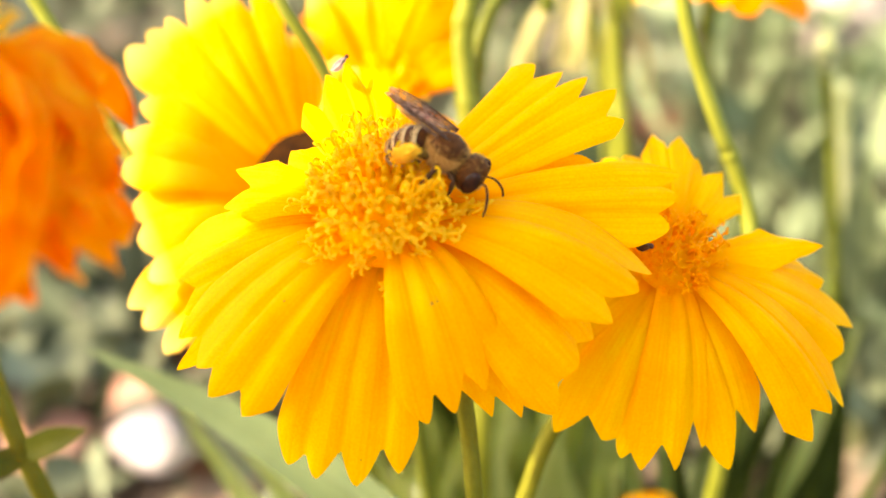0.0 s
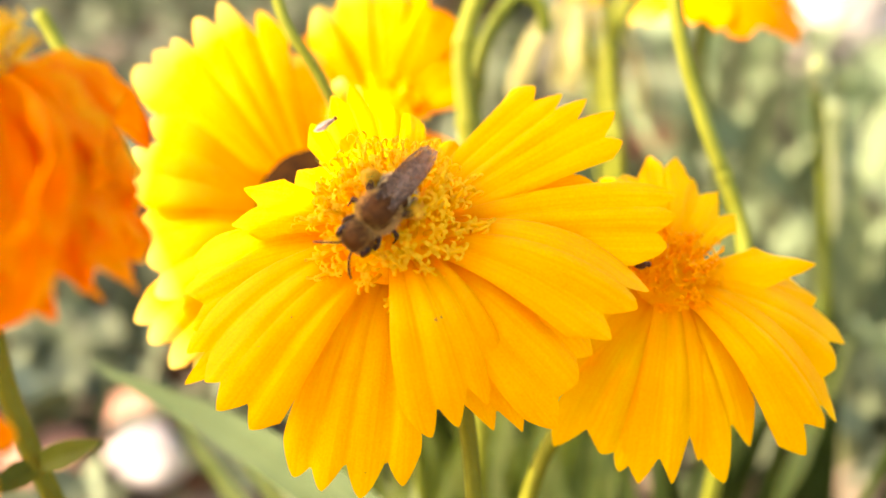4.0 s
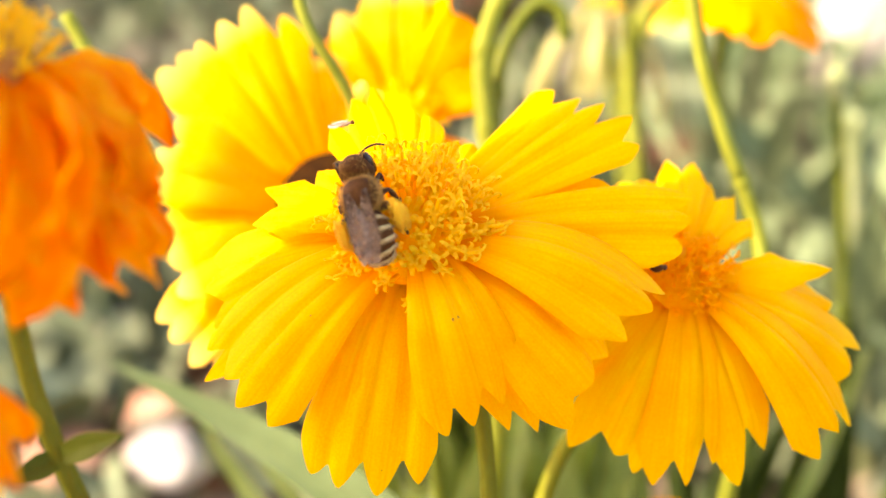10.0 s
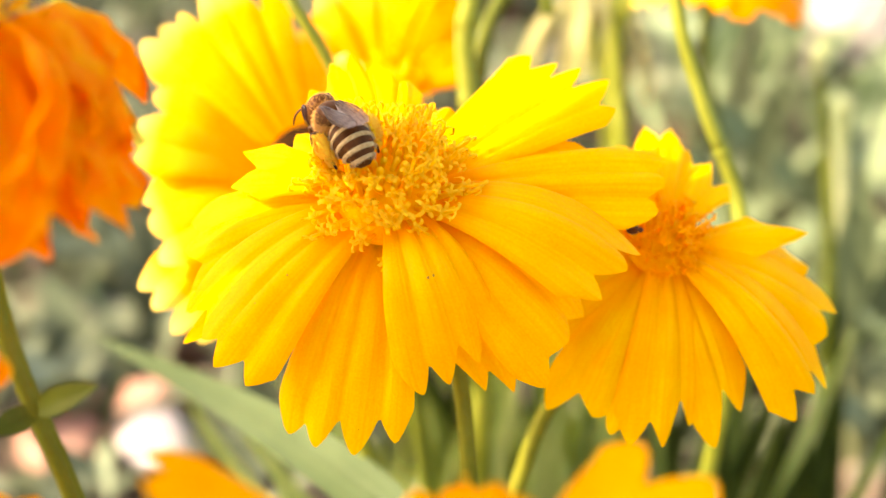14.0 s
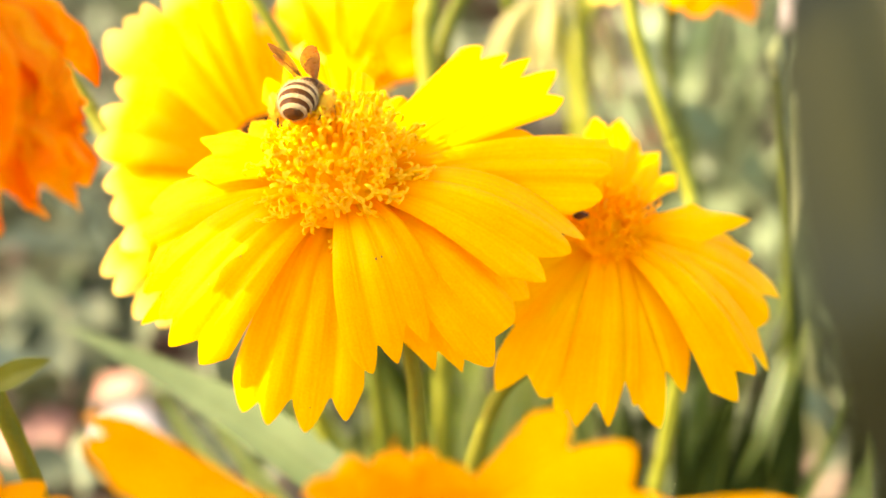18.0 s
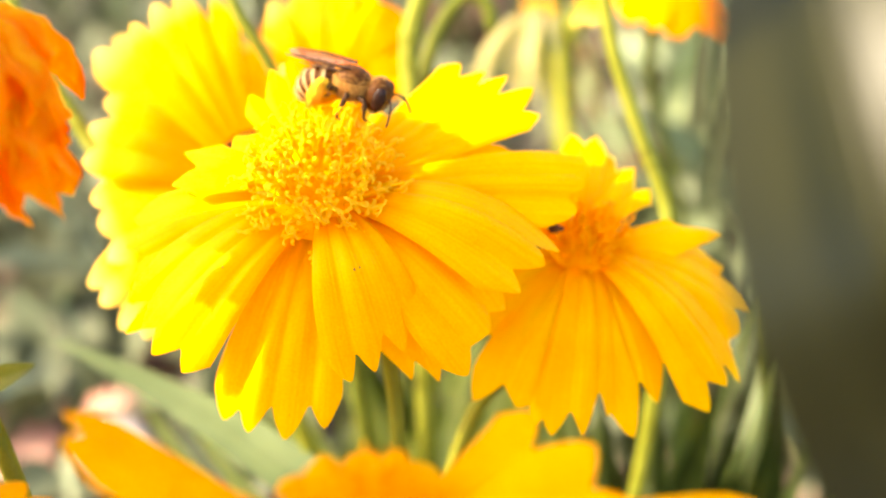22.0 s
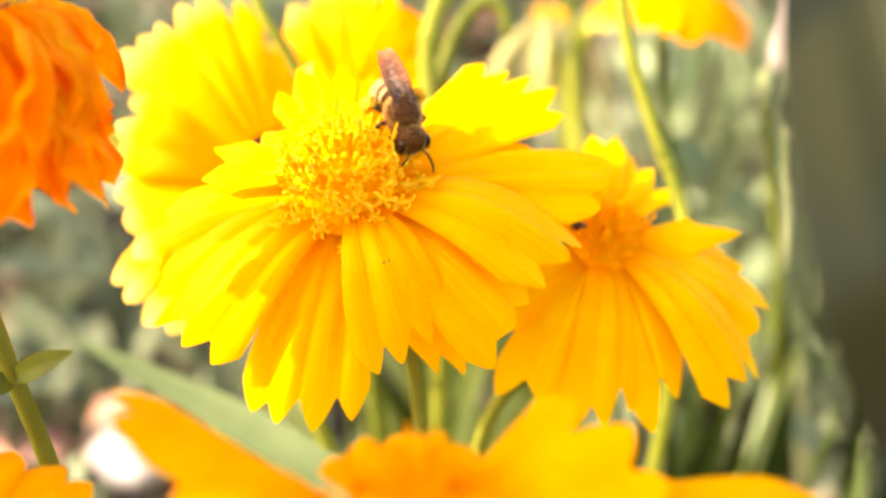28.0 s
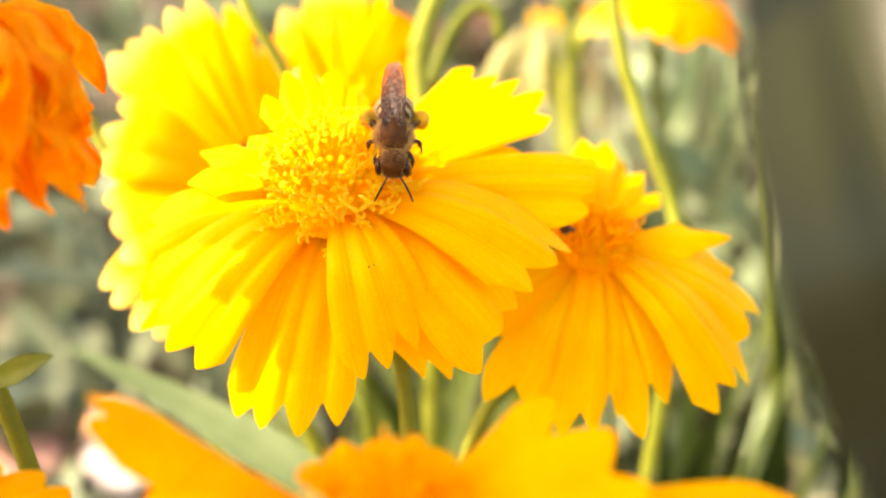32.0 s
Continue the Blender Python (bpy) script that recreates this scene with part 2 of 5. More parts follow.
M_BEE_FUR = solid("fur_tan", (0.32, 0.14, 0.028), (0.55, 0.29, 0.075), 2500, 0.9, sheen=0.1, spec=0.1)
M_BEE_BAND = solid("hair_band_cream", (0.40, 0.255, 0.10), (0.60, 0.43, 0.21), 3000, 0.9, 9000, 0.00004, sheen=0.1, spec=0.1)
M_BEE_EYE = solid("eye_dark", (0.016, 0.006, 0.004), (0.034, 0.013, 0.008), 2000, 0.22, spec=0.16)
M_BEE_LEG = solid("leg_brown", (0.035, 0.013, 0.005), (0.085, 0.036, 0.012), 2000, 0.5, 9000, 0.00003, spec=0.15)
M_SPECK = solid("speck_rust", (0.30, 0.10, 0.01), (0.42, 0.16, 0.015), 4000, 0.9)
M_POLLEN = solid("pollen_yellow", (0.95, 0.40, 0.01), (0.97, 0.56, 0.03), 4000, 0.95, 9000, 0.0001)


def wing_material():
    m, nt, out = mat("wing_membrane")
    p = nt.nodes.new("ShaderNodeBsdfPrincipled")
    nt.links.new(ramp_between(nt, noise_of(nt, 1500), (0.21, 0.115, 0.07), (0.36, 0.23, 0.16)), p.inputs["Base Color"])
    p.inputs["Roughness"].default_value = 0.32
    p.inputs["Specular IOR Level"].default_value = 0.3
    tr = nt.nodes.new("ShaderNodeBsdfTransparent")
    tr.inputs[0].default_value = (0.78, 0.64, 0.53, 1)
    mix = nt.nodes.new("ShaderNodeMixShader")
    mix.inputs[0].default_value = 0.50
    nt.links.new(tr.outputs[0], mix.inputs[1])
    nt.links.new(p.outputs[0], mix.inputs[2])
    nt.links.new(mix.outputs[0], out.inputs[0])
    return m


M_WING = wing_material()
M_GNAT_WING = leafy("gnat_wing", (0.42, 0.30, 0.25), (0.54, 0.42, 0.36), (1, 1, 1), 0.4, 900, 0.3)


# ---- builders ----
def mesh_of(name, verts, faces, material, uvs=None, smooth=True):
    me = bpy.data.meshes.new(name)
    me.from_pydata([tuple(v) for v in verts], [], faces)
    if uvs is not None:
        layer = me.uv_layers.new(name="UVMap")
        idx = np.empty(len(me.loops), dtype=np.int32)
        me.loops.foreach_get("vertex_index", idx)
        layer.data.foreach_set("uv", np.asarray(uvs, dtype=np.float32)[idx].ravel())
    me.materials.append(material)
    if smooth:
        me.polygons.foreach_set("use_smooth", np.ones(len(me.polygons), dtype=bool))
    me.update()
    return me


def put(name, me, parent, m=None, label=""):
    ob = new(name, me)
    ob.parent = parent
    if m is not None:
        ob.matrix_basis = m
    if label:
        tagged(ob, label)
    return ob


def part(name, bm, material, parent, label="", m=None):
    me = bpy.data.meshes.new(name)
    bm.to_mesh(me)
    bm.free()
    me.materials.append(material)
    me.polygons.foreach_set("use_smooth", np.ones(len(me.polygons), dtype=bool))
    return put(name, me, parent, m, label)


def grid_faces(nu, nv, closed=False):
    cols = nv if closed else nv - 1
    return [(i * nv + j, i * nv + (j + 1) % nv, (i + 1) * nv + (j + 1) % nv, (i + 1) * nv + j) for i in range(nu - 1) for j in range(cols)]


def petal_mesh(reach, width, inner, height, bump=0.6, teeth=4, seed=0, curl=0.0, bend=0.0, pleat=0.5, notch=0.12, round_off=0.07, wrinkle=0.06, material=None, e=None, hang=0.9, flare=0.15, sharp=0.3, at=None, tips=None, roll=0.0, crumple=0.0):
    """A ray floret in millimetres along +x: toothed tip, long pleats that end in the teeth. height: of the tip over the base.
    at, tips: each tooth's share of the width and of the reach. e: (first, last) slope in degrees for a hanging one. roll: how far its edges curl under."""
    rnd = random.Random(seed)
    nu, nv = 30, 49
    if at is None:
        cut = [0.0]
        for k in range(teeth):
            cut.append(cut[-1] + rnd.uniform(0.75, 1.3))
        cut = [c / cut[-1] for c in cut]
        at = [(a + b) / 2 + rnd.uniform(-0.1, 0.1) * (b - a) for a, b in zip(cut, cut[1:])]
        tips = [1 - round_off * abs(2 * p - 1) ** 2.4 + rnd.uniform(-0.03, 0.03) for p in at]
    else:
        teeth = len(at)
        cut = [0.0] + [(a + b) / 2 for a, b in zip(at, at[1:])] + [1.0]
    dip = [min(a, b) - notch * rnd.uniform(0.6, 1.3) for a, b in zip(tips, tips[1:])]
    dip = [tips[0] - notch * 1.1 - round_off] + dip + [tips[-1] - notch * 1.1 - round_off]
    folds, phase = rnd.uniform(1.5, 2.1), rnd.uniform(-0.6, 0.6)
    proud = [rnd.uniform(0.65, 1.25) for _ in range(teeth)]
    off = Vector((rnd.uniform(0, 90), rnd.uniform(0, 90), rnd.uniform(0, 90)))
    path = [(0.0, 0.0)]
    if e is not None:
        for i in range(1, 61):
            a = radians(e[0] + (e[1] - e[0]) * (i / 60) ** hang)
            path.append((path[-1][0] + math.cos(a) / 60, path[-1][1] + math.sin(a) / 60))
    verts, uvs = [], []
    for i in range(nu):
        u = i / (nu - 1)
        for j in range(nv):
            v = -1 + 2 * j / (nv - 1)
            s = (v + 1) / 2
            k = min(teeth - 1, sum(1 for c in cut[1:-1] if s > c))
            left = s < at[k]
            f = (s - cut[k]) / max(1e-4, at[k] - cut[k]) if left else (cut[k + 1] - s) / max(1e-4, cut[k + 1] - at[k])
            f = min(1.0, max(0.0, f))
            lobe = sharp * f + (1 - sharp) * math.sin(f * math.pi / 2) ** 0.9
            low = dip[k] if left else dip[k + 1]
            fine = low + (tips[k] - low) * lobe
            w = u * (1 - (1 - fine) * u ** 2)
            if u < 0.86:
                prof = 0.36 + 0.64 * math.sin(u / 0.86 * math.pi / 2) ** 1.1
            else:
                prof = 1 - 0.05 * ((u - 0.86) / 0.14) ** 2
            prof = prof * (1 - flare) + flare * (0.36 + 0.64 * u)
            y = v * width / 2 * prof + bend * w * w
            lane = (s - cut[k]) / (cut[k + 1] - cut[k])
            ridge = proud[k] * (max(0.0, math.sin(math.pi * lane)) ** 0.6 - 0.55) * (0.35 + 0.65 * u) * math.sin(math.pi * min(1.0, u * 0.62 + 0.22)) + 0.4 * math.cos(v * math.pi * folds + phase) * u
            z = bump * math.sin(math.pi * w) + pleat * ridge + curl * v * v * u
            if roll:
                a = v * radians(roll) * (0.3 + 0.7 * u)
                half = width / 2 * prof / radians(roll)
                y, z = half * math.sin(a) + bend * w * w, z - half * (1 - math.cos(a))
            q = Vector((w * 2.2, v * 1.6, 0)) + off
            z += wrinkle * 6 * (noise.noise(q) * u)
            y += wrinkle * 2 * noise.noise(q * 2.1) * u
            z += wrinkle * 1.6 * noise.noise(Vector((w * 3, v * 9, 3)) + off) * u
            if crumple:
                z += crumple * u * (1 - 3 * abs(noise.noise(Vector((w * 3.2, v * 1.7 + w, 7)) + off)))
                y += crumple * 0.8 * u * noise.noise(Vector((w * 4, v * 1.5, 1)) + off)
            if e is None:
                x = inner + (reach - inner) * w
                z += height * w ** 1.7
            else:
                n = min(59, int(w * 60))
                g = w * 60 - n
                px = path[n][0] + (path[n + 1][0] - path[n][0]) * g
                pz = path[n][1] + (path[n + 1][1] - path[n][1]) * g
                a = radians(e[0] + (e[1] - e[0]) * w ** hang)
                x = inner + (reach - inner) * px - z * math.sin(a)
                z = (reach - inner) * pz + z * math.cos(a)
            verts.append((x * 0.001, y * 0.001, z * 0.001))
            uvs.append((s, w))
    return mesh_of("petal", verts, grid_faces(nu, nv), material or M_PETAL, uvs)


def frame_at(place, axis, ref=(1, 0, 0)):
    z = Vector(axis).normalized()
    x = (Vector(ref) - z * z.dot(Vector(ref))).normalized()
    m = Matrix((x, z.cross(x), z)).transposed().to_4x4()
    m.translation = place
    return m


def curve_points(pts, n):
    """Points along a smooth curve through pts, with slopes by the lengths between them."""
    p = [Vector(q) for q in pts]
    gap = [max(1e-6, (b - a).length) for a, b in zip(p, p[1:])]
    slope = []
    for i in range(len(p)):
        if i == 0:
            slope.append((p[1] - p[0]) / gap[0])
        elif i == len(p) - 1:
            slope.append((p[-1] - p[-2]) / gap[-1])
        else:
            a, b = gap[i - 1], gap[i]
            slope.append(((p[i] - p[i - 1]) / a * b + (p[i + 1] - p[i]) / b * a) / (a + b))
    res = []
    for i in range(n):
        s = i / (n - 1) * (len(p) - 1)
        k = min(int(s), len(p) - 2)
        f = s - k
        h = gap[k]
        res.append(p[k] * (2 * f ** 3 - 3 * f * f + 1) + slope[k] * (h * (f ** 3 - 2 * f * f + f)) + p[k + 1] * (3 * f * f - 2 * f ** 3) + slope[k + 1] * (h * (f ** 3 - f * f)))
    return res


def tube_data(pts, radii, n=24, sides=10, seed=0):
    """Rings round a curve; radii are spread along it. Slightly ribbed."""
    c = curve_points(pts, n)
    verts, uvs = [], []
    side = Vector((1, 0.21, 0.13)).normalized()
    for i, q in enumerate(c):
        d = (c[min(i + 1, n - 1)] - c[max(i - 1, 0)]).normalized()
        side = (side - d * side.dot(d)).normalized()
        up = d.cross(side)
        s = i / (n - 1) * (len(radii) - 1)
        k = min(int(s), len(radii) - 2)
        r = radii[k] + (radii[k + 1] - radii[k]) * (s - k)
        for j in range(sides):
            a = math.tau * j / sides
            rr = r * (1 + 0.05 * math.cos(3 * a + seed) + 0.04 * noise.noise(Vector((i * 0.5, j, seed))))
            verts.append(q + (side * math.cos(a) + up * math.sin(a)) * rr)
            uvs.append((j / sides, i / (n - 1)))
    faces = grid_faces(n, sides, True) + [tuple(range(sides))[::-1], tuple(range((n - 1) * sides, n * sides))]
    return verts, faces, uvs


def tube(name, pts, radii, material, parent=None, n=24, sides=10, seed=0, label=""):
    verts, faces, uvs = tube_data(pts, radii, n, sides, seed)
    ob = new(name, mesh_of(name, verts, faces, material, uvs))
    if parent is not None:
        ob.parent = parent
        ob.matrix_parent_inverse = parent.matrix_basis.inverted()
    if label:
        tagged(ob, label)
    return ob


def blade_data(pts, width, normal, fold=0.25, n=26, nv=9, seed=0, blunt=0.5, wave=0.04):
    """A long leaf along a curve: widest before its middle, folded at the midrib, wavy edges, two skins."""
    c = curve_points(pts, n)
    verts, uvs = [], []
    for skin in (0, 1):
        for i, q in enumerate(c):
            u = i / (n - 1)
            d = (c[min(i + 1, n - 1)] - c[max(i - 1, 0)]).normalized()
            side = d.cross(Vector(normal)).normalized()
            up = side.cross(d)
            w = width / 2 * max(0.02, math.sin(math.pi * min(1, 0.06 + 0.94 * u ** blunt)) ** 0.8)
            for j in range(nv):
                v = -1 + 2 * j / (nv - 1)
                lift = abs(v) * fold * w + wave * width * noise.noise(Vector((u * 5, v * 1.3, seed))) - skin * width * 0.02 * (1.2 - abs(v))
                verts.append(q + side * v * w + up * lift)
                uvs.append(((v + 1) / 2, u))
    faces = grid_faces(n, nv)
    k = n * nv
    faces = faces + [tuple(a + k for a in f[::-1]) for f in faces]
    return verts, faces, uvs


def blade(name, pts, width, normal, material, parent=None, **kw):
    verts, faces, uvs = blade_data(pts, width, normal, **kw)
    ob = new(name, mesh_of(name, verts, faces, material, uvs))
    if parent is not None:
        ob.parent = parent
        ob.matrix_parent_inverse = parent.matrix_basis.inverted()
    return ob


# ---- disc florets ----
def floret_mesh(kind, seed, material):
    """One tube floret, in millimetres: a bud with a knob, or open with five curled lobes and a forked style."""
    rnd = random.Random(seed)
    verts, faces = [], []

    def ring(z, r, n=7, cx=0.0, cy=0.0):
        k = len(verts)
        for j in range(n):
            a = math.tau * j / n
            verts.append((cx + r * math.cos(a), cy + r * math.sin(a), z))
        return k

    def skin(levels, n=7):
        ks = [ring(z, r, n, cx, cy) for z, r, cx, cy in levels]
        for a, b in zip(ks, ks[1:]):
            faces.extend((a + j, a + (j + 1) % n, b + (j + 1) % n, b + j) for j in range(n))
        faces.append(tuple(range(ks[-1], ks[-1] + n)))

    bx, by = rnd.uniform(-0.22, 0.22), rnd.uniform(-0.22, 0.22)
    if kind == "bud":
        h = rnd.uniform(1.2, 1.9)
        skin([(0, 0.2, 0, 0), (h * 0.5, 0.2, 0, 0), (h * 0.75, 0.25, bx, by), (h * 0.9, 0.22, bx, by), (h, 0.06, bx, by)])
    else:
        top = rnd.uniform(1.4, 2.2)
        skin([(0, 0.17, 0, 0), (top * 0.5, 0.17, 0, 0), (top * 0.8, 0.22, bx, by), (top, 0.27, bx, by)])
        for j in range(5):
            a = math.tau * (j + rnd.uniform(-0.2, 0.2)) / 5
            ca, sa = math.cos(a), math.sin(a)
            k = len(verts)
            ln, dip = rnd.uniform(0.55, 1.0), rnd.uniform(0.0, 0.4)
            for r, z, w in ((0.25, top - 0.03, 0.15), (0.42 * ln + 0.16, top + 0.14, 0.13), (0.66 * ln + 0.16, top + 0.10 - dip * 0.4, 0.11), (0.72 * ln + 0.16, top - 0.10 - dip, 0.03)):
                for s in (-1, 1):
                    verts.append((bx + ca * r - sa * w * s, by + sa * r + ca * w * s, z))
            faces.extend((k + 2 * q, k + 2 * q + 1, k + 2 * q + 3, k + 2 * q + 2) for q in range(3))
        up = rnd.uniform(0.15, 0.9)
        skin([(top * 0.8, 0.11, bx, by), (top + up, 0.13, bx * 1.5, by * 1.5), (top + up + 0.15, 0.08, bx * 1.8, by * 1.8)], 5)
        a = rnd.uniform(0, math.tau)
        for s in (-1, 1):
            ca, sa = s * math.cos(a), s * math.sin(a)
            z = top + up
            skin([(z + 0.05, 0.07, bx * 1.7, by * 1.7), (z + 0.35, 0.09, bx * 1.7 + 0.2 * ca, by * 1.7 + 0.2 * sa), (z + 0.38, 0.09, bx * 1.7 + 0.42 * ca, by * 1.7 + 0.42 * sa), (z + 0.12, 0.07, bx * 1.7 + 0.56 * ca, by * 1.7 + 0.56 * sa), (z - 0.05, 0.03, bx * 1.7 + 0.46 * ca, by * 1.7 + 0.46 * sa)], 4)
    return mesh_of("disc_floret", [(x * 0.001, y * 0.001, z * 0.001) for x, y, z in verts], faces, material)


OPEN = [floret_mesh("open", 10 + s, M_FLORET) for s in range(12)]
BUD = [floret_mesh("bud", 40 + s, M_FLORET) for s in range(6)]
GOLD = (OPEN, BUD)
ORANGE = ([floret_mesh("open", 60 + s, M_FLORET_DEEP) for s in range(6)], [floret_mesh("bud", 80 + s, M_FLORET_DEEP) for s in range(4)])


def disc(parent, radius, height, count, material=M_DOME, seed=1, open_from=0.28, size=1.0, florets=True, lean=0.9, kinds=GOLD):
    """The domed disc of a flower in millimetres, set with florets in a spiral."""
    rnd = random.Random(seed)
    nu, nv = 14, 36
    verts = []
    for i in range(nu):
        a = i / (nu - 1) * math.pi / 2
        for j in range(nv):
            b = math.tau * j / nv
            r = radius * math.cos(a) * (1 + 0.03 * noise.noise(Vector((math.cos(b) * 2, math.sin(b) * 2, i))))
            verts.append((r * math.cos(b) * 0.001, r * math.sin(b) * 0.001, (height * math.sin(a) - 0.55) * 0.001))
    put("disc", mesh_of("disc", verts, grid_faces(nu, nv, True), material), parent)
    if not florets:
        return
    for k in range(count):
        s = math.sqrt((k + 0.5) / count)
        b = k * 2.399963 + rnd.uniform(-0.1, 0.1)
        r = radius * s * 0.97
        z = height * math.sqrt(max(0.0, 1 - s * s)) - 0.9
        n = Vector((s * math.cos(b) * lean, s * math.sin(b) * lean, math.sqrt(max(0.02, 1 - s * s)) + 0.25)).normalized()
        n = (n + Vector((rnd.uniform(-1, 1), rnd.uniform(-1, 1), rnd.uniform(-1, 1))) * 0.24).normalized()
        me = rnd.choice(kinds[0]) if s > open_from + rnd.uniform(-0.08, 0.08) else rnd.choice(kinds[1])
        m = frame_at((r * math.cos(b) * 0.001, r * math.sin(b) * 0.001, z * 0.001), n, (rnd.uniform(-1, 1), rnd.uniform(-1, 1), 0.1))
        put("disc_floret", me, parent, m @ Matrix.Scale(size * rnd.uniform(0.85, 1.15), 4))


def sepals(parent, radius, count=8, drop=3.0, seed=3):
    for k in range(count):
        me = petal_mesh(radius, 3.2, 0.5, -drop, 0.3, 1, seed + k, notch=0.5, pleat=0.05, material=M_STEM)
        put("sepal", me, parent, pose(0, 0, -0.0016, 0, 0, 360 / count * k))


def ray_petal(f, phi, reach, width, height, at=None, tips=None, layer=0.0, twist=0, inner=3.6, material=None, seed=0, **args):
    """One petal of a flower: its direction in degrees, its reach, width and tip height in millimetres, then its teeth."""
    args = dict(dict(bump=0.9, curl=-0.5, teeth=3 if width < 9.5 else 4), **args)
    me = petal_mesh(reach, width, inner, height, seed=seed or 1000 + int(phi * 7 + reach * 31), material=material or M_PETAL, at=at, tips=tips, **args)
    return put("petal", me, f, pose(0, 0, (layer - 0.9) * 0.001, 0, 0, phi) @ pose(0, 0, 0, twist, 0, 0))


def flower(place, axis, petals, label, inner=3.6, material=None, seed=0, group="tickseed flowers"):
    """petals: rows of direction in degrees, reach, width, tip height and twist, in millimetres."""
    f = tagged(new("tickseed_flower"), label, "flower", group)
    f.matrix_basis = frame_at(place, axis)
    for k, (phi, reach, width, height, twist) in enumerate(petals):
        ray_petal(f, phi, reach, width, height, layer=(k % 3) * 0.25, twist=twist, inner=inner, material=material, seed=seed * 50 + k + 1)
    return f


# ---- ground ----
def ground_mesh():
    """One sheet to the horizon, finer near the plants, with low humps."""
    def line(lo, hi):
        near = [k * 0.03 for k in range(-30, 61)]
        far = [1.0 * 1.6 ** k for k in range(2, 12)]
        return sorted([-v for v in far] + near + [v + 1 for v in far])
    xs, ys = line(0, 0), line(0, 0)
    verts = [(x, y, 0.012 * noise.noise(Vector((x * 9, y * 9, 0))) + 0.006 * noise.noise(Vector((x * 30, y * 30, 4)))) for x in xs for y in ys]
    return mesh_of("ground", verts, grid_faces(len(xs), len(ys)), M_SOIL)


tagged(new("ground", ground_mesh()), "dry brown garden soil with pale grit", "ground", kind="structure")


def stone_mesh(size, seed, material):
    bm = bmesh.new()
    bmesh.ops.create_icosphere(bm, subdivisions=3, radius=1)
    for v in bm.verts:
        d = 1 + 0.35 * noise.noise(v.co * 1.1 + Vector((seed * 7, 0, 0))) + 0.12 * noise.noise(v.co * 3 + Vector((0, seed * 5, 0)))
        v.co = Vector((v.co.x * size[0], v.co.y * size[1], v.co.z * size[2])) * d
    me = bpy.data.meshes.new("stone")
    bm.to_mesh(me)
    bm.free()
    me.materials.append(material)
    me.polygons.foreach_set("use_smooth", np.ones(len(me.polygons), dtype=bool))
    return me


# ---- stones ----
for k, (x, y, z, a, b, c, red) in enumerate([
    (-0.0590, 0.2095, 0.0208) + (0.0082, 0.008, 0.0052, 0),
    (-0.0648, 0.2264, 0.0159) + (0.0095, 0.010, 0.0075, 1),
    (-0.0832, 0.2193, 0.0133) + (0.009, 0.008, 0.006, 1),
    (-0.0898, 0.2855, 0.0060) + (0.0062, 0.006, 0.006, 0),
    (0.1438, 0.4060, 0.0449) + (0.024, 0.02, 0.05, 0),
]):
    s = new("stone", stone_mesh((a, b, c), k, M_STONE_RED if red else M_STONE))
    s.location = (x, y, max(0.004, z))
    tagged(s, "reddish rounded stone on the soil" if red else "pale pinkish rounded stone on the soil", "stone", "garden stones")

for k, (x, y, z, a) in enumerate([(0.0720, 0.3928, 0.012, 0.020), (0.0747, 0.5200, 0.018, 0.022), (0.0690, 0.4500, 0.010, 0.018), (0.0210, 0.5650, 0.018, 0.022), (-0.0464, 0.2230, 0.006, 0.011), (-0.0633, 0.2700, 0.004, 0.010)]):
    s = new("soil_clod", stone_mesh((a, a * 0.8, a * 0.6), 20 + k, M_CLOD))
    s.location = (x, y, z)
    tagged(s, "dark reddish-brown clod of soil on the ground", "clod", "soil clods")

# ---- main flower ----
main = flower((-0.0046, 0.0977, 0.1276), (0.0000, -0.5299, 0.8481), [], "golden yellow flower with toothed petals, a bee on its disc")
ray_petal(main, 88, 12.6, 4.8, 1.0, (0.3, 0.7), (1.0, 0.97), 0.2, notch=0.05)
ray_petal(main, 62, 12.0, 6.0, 0.0, layer=-0.6)
ray_petal(main, 110, 15.6, 9.2, 2.0, (0.15, 0.36, 0.6, 0.9), (0.84, 1.02, 0.95, 0.78), 0.2, notch=0.11, sharp=0.6)
ray_petal(main, 37.5, 23.9, 11.8, 1.0, (0.08, 0.31, 0.52, 0.69, 0.9), (0.93, 1.0, 0.93, 0.87, 0.81), 0.3, notch=0.085, round_off=0.0, curl=-0.9, flare=0.75, sharp=0.45, pleat=0.42)
ray_petal(main, 17, 20.6, 5.0, 0.0, (0.3, 0.7), (1.0, 0.92), -1.1, notch=0.07)
ray_petal(main, 4, 25.8, 8.2, -0.6, (0.2, 0.52, 0.84), (0.93, 0.97, 1.0), 0.3, twist=14, curl=-0.9, notch=0.06, pleat=0.9, bump=1.2)
ray_petal(main, -19, 22.8, 9.6, -2.6, (0.15, 0.47, 0.85), (0.90, 0.97, 1.0), 2.1, bump=2.8, curl=-3.0, pleat=0.95, notch=0.07, round_off=0.1, sharp=0.5)
ray_petal(main, -39, 21.0, 10.6, -4.6, (0.14, 0.51, 0.84), (1.0, 0.96, 0.92), 0.3, bump=1.8, curl=-1.8, pleat=0.95, notch=0.06, round_off=0.06)
ray_petal(main, -52, 18.9, 7.4, -8.2, (0.17, 0.48, 0.85), (0.90, 0.99, 1.0), -1.3, notch=0.12, sharp=0.6)
